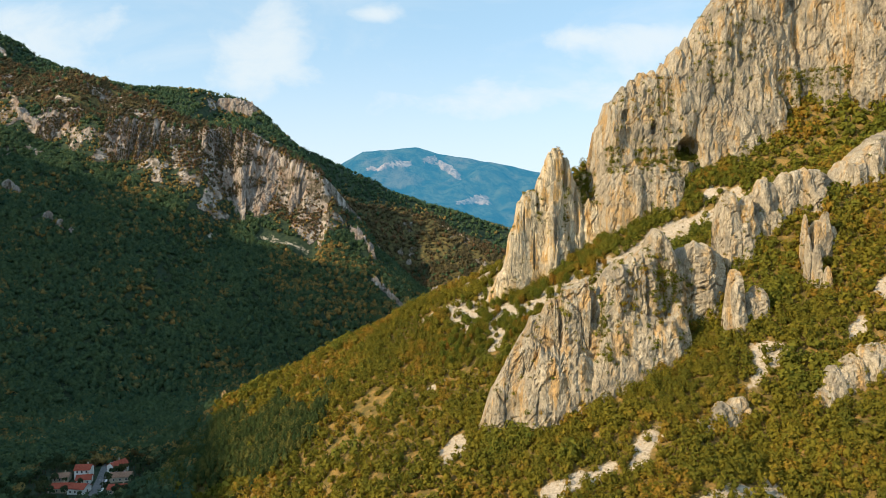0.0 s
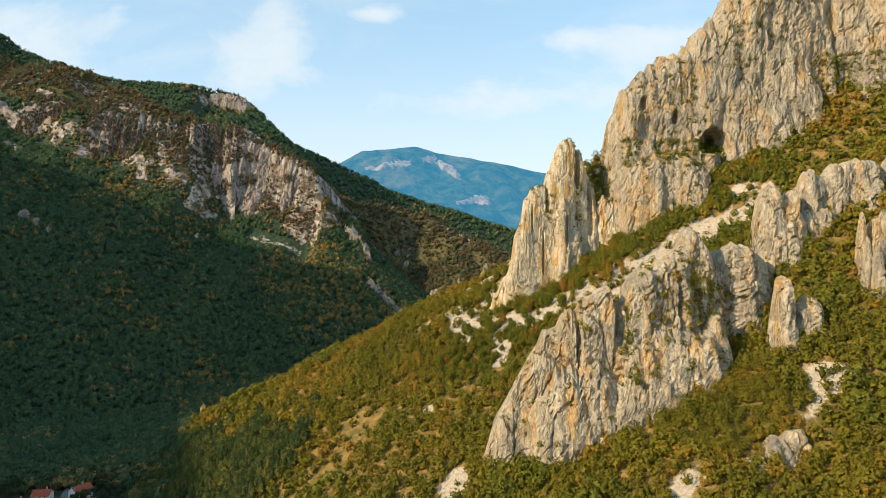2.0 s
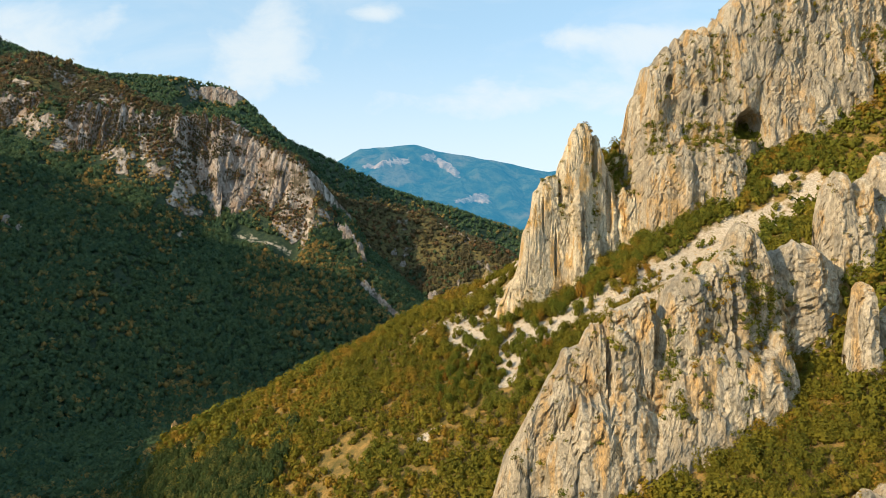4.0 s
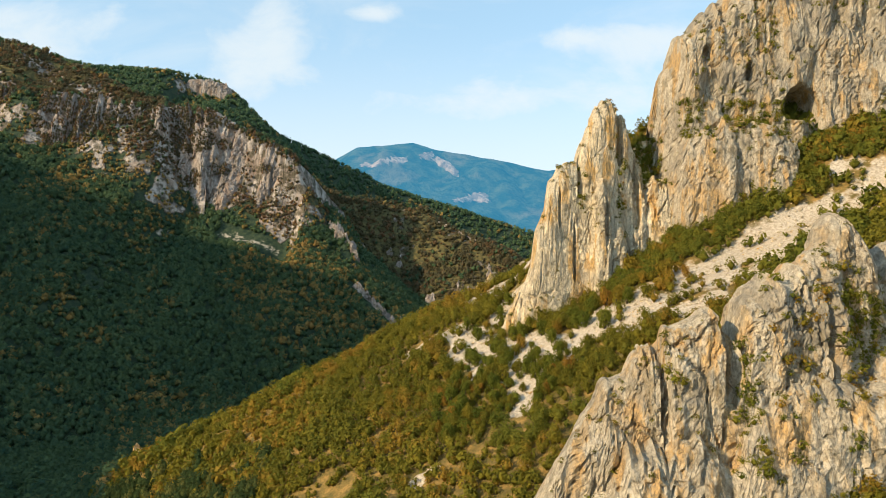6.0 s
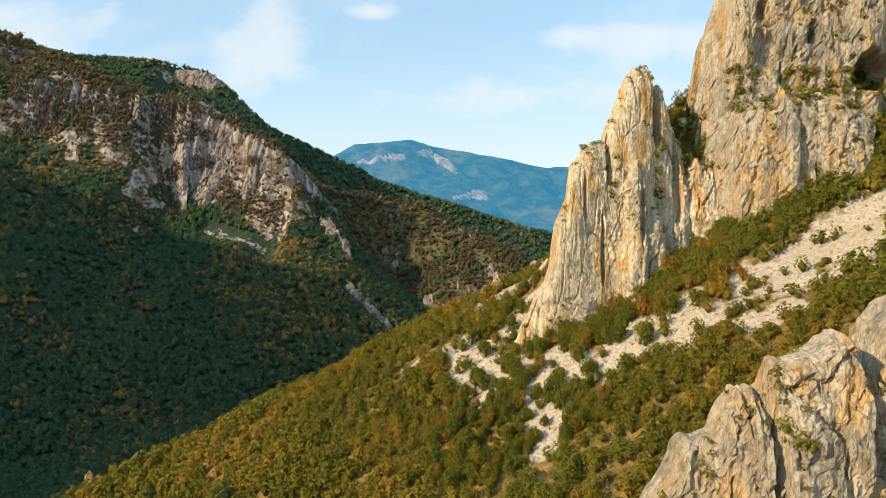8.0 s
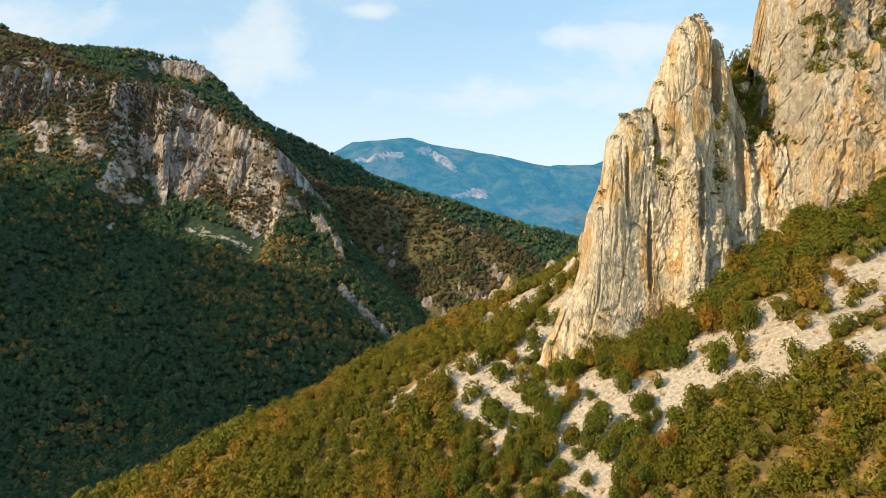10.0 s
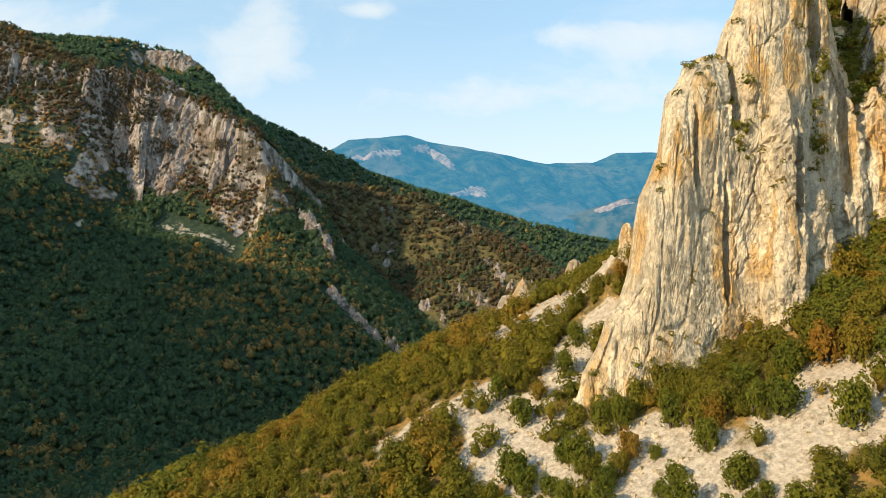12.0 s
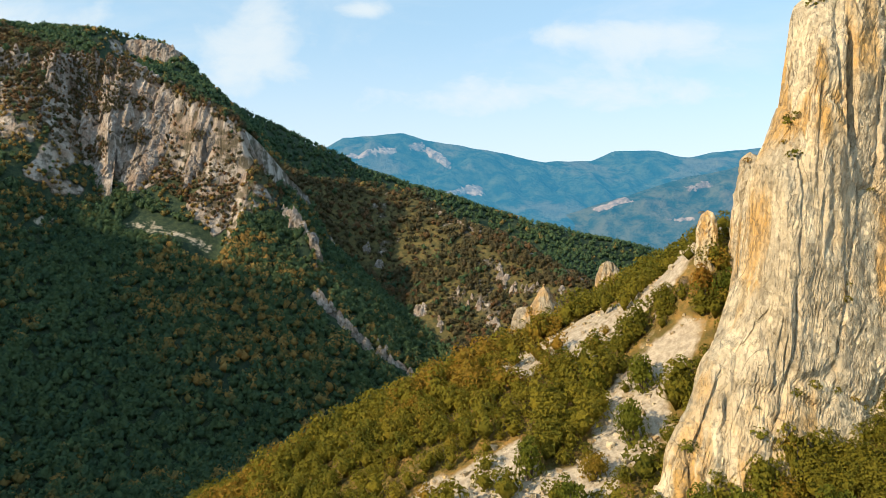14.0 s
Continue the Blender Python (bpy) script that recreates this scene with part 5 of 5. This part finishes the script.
def house(x, y, turn, hx, hy, wall_h, roof_h, wall_mat, roof_mat, label):
    """A small house: walls, a pitched roof with eaves and tile courses, chimney, windows with frames, a door."""
    z = float(min(height(x + a, y + b, False) for a in (-hx, hx) for b in (-hy, hy)))
    ob = thing("house", x, y, z, label, "house", "houses in the valley")
    ob.rotation_euler = (0, 0, radians(turn))
    bm = bmesh.new()
    box(bm, 0, 0, -1.5, wall_h, hx, hy)
    gable = [bm.verts.new((sx * hx, sy * hy, wall_h)) for sx in (-1, 1) for sy in (-1, 1)] + [bm.verts.new((sx * hx, 0, wall_h + roof_h * 0.93)) for sx in (-1, 1)]
    bm.faces.new((gable[0], gable[1], gable[4]))
    bm.faces.new((gable[3], gable[2], gable[5]))
    part("wall", to_mesh("wall", bm, wall_mat), ob)
    bm = bmesh.new()
    eave, steps = 0.55, 6
    outline = []
    for side in (-1, 1):
        run_up = [((hy + eave) * (1 - k / steps) * side, wall_h - 0.25 + (roof_h + 0.25) * k / steps) for k in range(steps + 1)]
        saw = []
        for (ya, za), (yb, zb) in zip(run_up, run_up[1:]):
            saw += [(ya, za + 0.18), (yb, zb + 0.08)]
        outline += saw if side < 0 else saw[::-1]
    outline += [(hy + eave, wall_h - 0.27), (0, wall_h + roof_h - 0.1), (-hy - eave, wall_h - 0.27)]
    ends = [[bm.verts.new((sx * (hx + eave), yy, zz)) for yy, zz in outline] for sx in (-1, 1)]
    for k in range(len(outline)):
        j = (k + 1) % len(outline)
        bm.faces.new((ends[0][k], ends[0][j], ends[1][j], ends[1][k]))
    bm.faces.new(ends[0])
    bm.faces.new(ends[1][::-1])
    bmesh.ops.recalc_face_normals(bm, faces=bm.faces)
    roof = part("roof", to_mesh("roof", bm, roof_mat), ob)
    bm = bmesh.new()
    box(bm, hx * 0.4, hy * 0.35, wall_h + roof_h * 0.4, wall_h + roof_h + 0.9, 0.35, 0.35, 0.04)
    part("chimney", to_mesh("chimney", bm, beige_mat), roof)
    for side in (-1, 1):
        for k in range(3):
            for level in range(1 if wall_h < 4 else 2):
                wx, wz = (k - 1) * hx * 0.6, 1.0 + 2.7 * level
                bm = bmesh.new()
                box(bm, wx, side * (hy + 0.02), wz, wz + 1.3, 0.55, 0.06)
                window = part("window", to_mesh("window", bm, plaster_mat), ob)
                bm = bmesh.new()
                box(bm, wx, side * (hy + 0.07), wz + 0.1, wz + 1.2, 0.44, 0.03)
                part("pane", to_mesh("pane", bm, glass_mat), window)
    bm = bmesh.new()
    box(bm, hx + 0.02, 0, 0, 2.1, 0.05, 0.5)
    part("door", to_mesh("door", bm, bark_mat), ob)
    return ob


house(-212, 400, 8, 4.2, 3.6, 5.6, 2.2, plaster_mat, tile_mat, "two-storey white house with a red tiled roof among trees")
house(-207, 391, 14, 3.8, 3.2, 3.0, 2.0, plaster_mat, tile_mat, "low white annex house with a red tiled roof")
house(-196, 408, 60, 4.6, 3.8, 4.6, 2.6, plaster_mat, tile_mat, "white gabled house with a red roof beside the road")
house(-187, 394, 10, 5.6, 3.6, 3.2, 1.8, beige_mat, brown_tile_mat, "low beige house with a brown tiled roof by the road")
house(-179, 374, 6, 5.0, 3.4, 3.2, 1.9, beige_mat, tile_mat, "beige house with a red tiled roof by the road")
house(-202, 376, -8, 4.8, 3.6, 3.4, 2.0, plaster_mat, tile_mat, "white house with a red tiled roof behind trees")
house(-214, 378, 4, 4.8, 3.4, 3.0, 1.9, beige_mat, tile_mat, "beige house with a weathered red roof behind trees")
house(-222, 394, 12, 4.4, 3.2, 3.0, 1.8, beige_mat, brown_tile_mat, "small house with a dull brown roof half hidden by trees")

ROAD = [(-172, 300), (-184, 345), (-192, 372), (-200, 396), (-208, 418), (-214, 440), (-221, 465), (-224, 490), (-216, 515), (-203, 538), (-188, 556), (-160, 590)]


def ribbon(name, line, half, lift, mat, label, category, offset=0.0, thick=0.3):
    """A road or kerb laid along a line on the valley floor."""
    pts = [Vector((*p, 0)) for p in line]
    fine = []
    for a, b in zip(pts, pts[1:]):
        fine += [a.lerp(b, k / 8) for k in range(8)]
    fine.append(pts[-1])
    bm = bmesh.new()
    rows = []
    for i, p in enumerate(fine):
        t = (fine[min(i + 1, len(fine) - 1)] - fine[max(i - 1, 0)]).normalized()
        nrm = Vector((t.y, -t.x, 0))
        c = p + nrm * offset
        z = float(max(height(c.x + e, c.y, True) for e in (-half, 0, half))) + lift
        rows.append([bm.verts.new((*(c + nrm * s * half).xy, z - d)) for s, d in ((-1, thick), (-1, 0), (1, 0), (1, thick))])
    for a, b in zip(rows, rows[1:]):
        for k in range(3):
            bm.faces.new((a[k], a[k + 1], b[k + 1], b[k]))
    bmesh.ops.recalc_face_normals(bm, faces=bm.faces)
    return tagged(new(name, to_mesh(name, bm, mat)), label, category, kind="structure")


ribbon("road", ROAD, 2.6, 0.10, asphalt_mat, "narrow grey asphalt road through the valley", "road", 0.0, 1.2)
ribbon("pavement", ROAD[1:7], 0.6, 0.24, plaster_mat, "pale concrete pavement edge beside the road", "pavement", 3.3, 1.2)


def street_lamp(x, y):
    z = float(height(x, y))
    ob = thing("street_lamp", x, y, z, "thin grey metal street lamp beside the road", "street lamp", "street lamps along the road")
    bm = bmesh.new()
    bmesh.ops.create_cone(bm, segments=8, radius1=0.11, radius2=0.07, depth=8.3, cap_ends=True, matrix=Matrix.Translation((0, 0, 3.85)))
    part("pole", to_mesh("pole", bm, metal_mat), ob)
    bm = bmesh.new()
    box(bm, -0.7, 0, 7.85, 8.0, 0.75, 0.05, 0.02)
    part("arm", to_mesh("arm", bm, metal_mat), ob)
    bm = bmesh.new()
    box(bm, -1.5, 0, 7.78, 7.98, 0.4, 0.14, 0.05)
    part("lamp_head", to_mesh("lamp_head", bm, plaster_mat), ob)


for lx, ly in ((-187, 372), (-196, 402), (-206, 426)):
    street_lamp(lx, ly)

# garden trees round the houses
tree_meshes = []
for k in range(5):
    r = np.random.default_rng(90 + k)
    v, _ = leaf_cloud(r, np.array([[0, 0, 3.4], [1.0, 0.5, 4.3], [-0.9, -0.6, 3.9], [0.2, -0.9, 2.9]]), np.array([[1.9, 1.9, 1.9], [1.3, 1.3, 1.3], [1.3, 1.2, 1.4], [1.2, 1.2, 1.2]]), 55, 0.42)
    bm = bmesh.new()
    bmesh.ops.create_cone(bm, segments=8, radius1=0.28, radius2=0.12, depth=4.0, cap_ends=True, matrix=Matrix.Translation((0, 0, 1.7)))
    for j in range(3):
        a = j * 2.1 + k
        q = Vector((math.cos(a), math.sin(a), 1.4)).to_track_quat("Z", "Y").to_matrix().to_4x4()
        bmesh.ops.create_cone(bm, segments=6, radius1=0.10, radius2=0.03, depth=2.0, cap_ends=True, matrix=Matrix.Translation((0.5 * math.cos(a), 0.5 * math.sin(a), 3.4)) @ q)
    tree_meshes.append((raw_mesh("crown", v, np.arange(len(v)).reshape(-1, 4), [garden_mat], None, False), to_mesh("trunk", bm, bark_mat)))


def broadleaf(x, y, s, k):
    ob = thing("tree", x, y, float(height(x, y)), "dark green leafy garden tree near the houses", "tree", "trees round the houses")
    ob.scale, ob.rotation_euler = (s, s, s * rng.uniform(0.9, 1.25)), (0, 0, rng.uniform(0, 6.28))
    part("crown", tree_meshes[k][0], ob)
    part("trunk", tree_meshes[k][1], ob)


house_spots = [(-212, 400), (-207, 391), (-196, 408), (-187, 394), (-179, 374), (-202, 376), (-214, 378), (-222, 394)]
count = 0
while count < 230:
    tx, ty = rng.uniform(-250, -160), rng.uniform(345, 440)
    clear = min(math.hypot(tx - a, ty - b) for a, b in house_spots) > 6.0
    on_road = min(abs((tx - (a[0] + (b[0] - a[0]) * (ty - a[1]) / (b[1] - a[1])))) for a, b in zip(ROAD, ROAD[1:]) if a[1] <= ty <= b[1]) < 5.5
    if clear and not on_road:
        broadleaf(tx, ty, rng.uniform(0.65, 1.2), int(rng.integers(5)))
        count += 1


# ---- loose stones on the scree ----
def stones(n, seed):
    r = np.random.default_rng(seed)
    cube = np.array([[a, b, c] for a in (-1, 1) for b in (-1, 1) for c in (-1, 1)], float)
    faces = np.array([[0, 1, 3, 2], [4, 6, 7, 5], [0, 4, 5, 1], [2, 3, 7, 6], [1, 5, 7, 3], [0, 2, 6, 4]])
    x, y = r.uniform(-20, 175, n * 9), r.uniform(190, 475, n * 9)
    m = scree_mask(x, y)
    keep = m > r.uniform(0.2, 0.6, len(x))
    x, y = x[keep][:n], y[keep][:n]
    s = 0.07 + 0.55 * r.uniform(0, 1, len(x)) ** 6
    c = np.stack([x, y, height(x, y) + s * 0.2], 1)
    v = cube[None] * r.uniform(0.3, 1.2, (len(x), 8, 3)) * s[:, None, None]
    a = r.uniform(0, 6.28, len(x))
    ca, sa = np.cos(a)[:, None], np.sin(a)[:, None]
    v = np.stack([v[..., 0] * ca - v[..., 1] * sa, v[..., 0] * sa + v[..., 1] * ca, v[..., 2] * 0.75], 2) + c[:, None]
    q = (np.arange(len(x))[:, None, None] * 8 + faces[None]).reshape(-1, 4)
    me = raw_mesh("scree_stones", v.reshape(-1, 3), q, [rock_mat], None, False)
    tagged(new("scree_stones", me), "loose pale limestone stones scattered over the scree", "stones", kind="stuff")


stones(7000, 5)
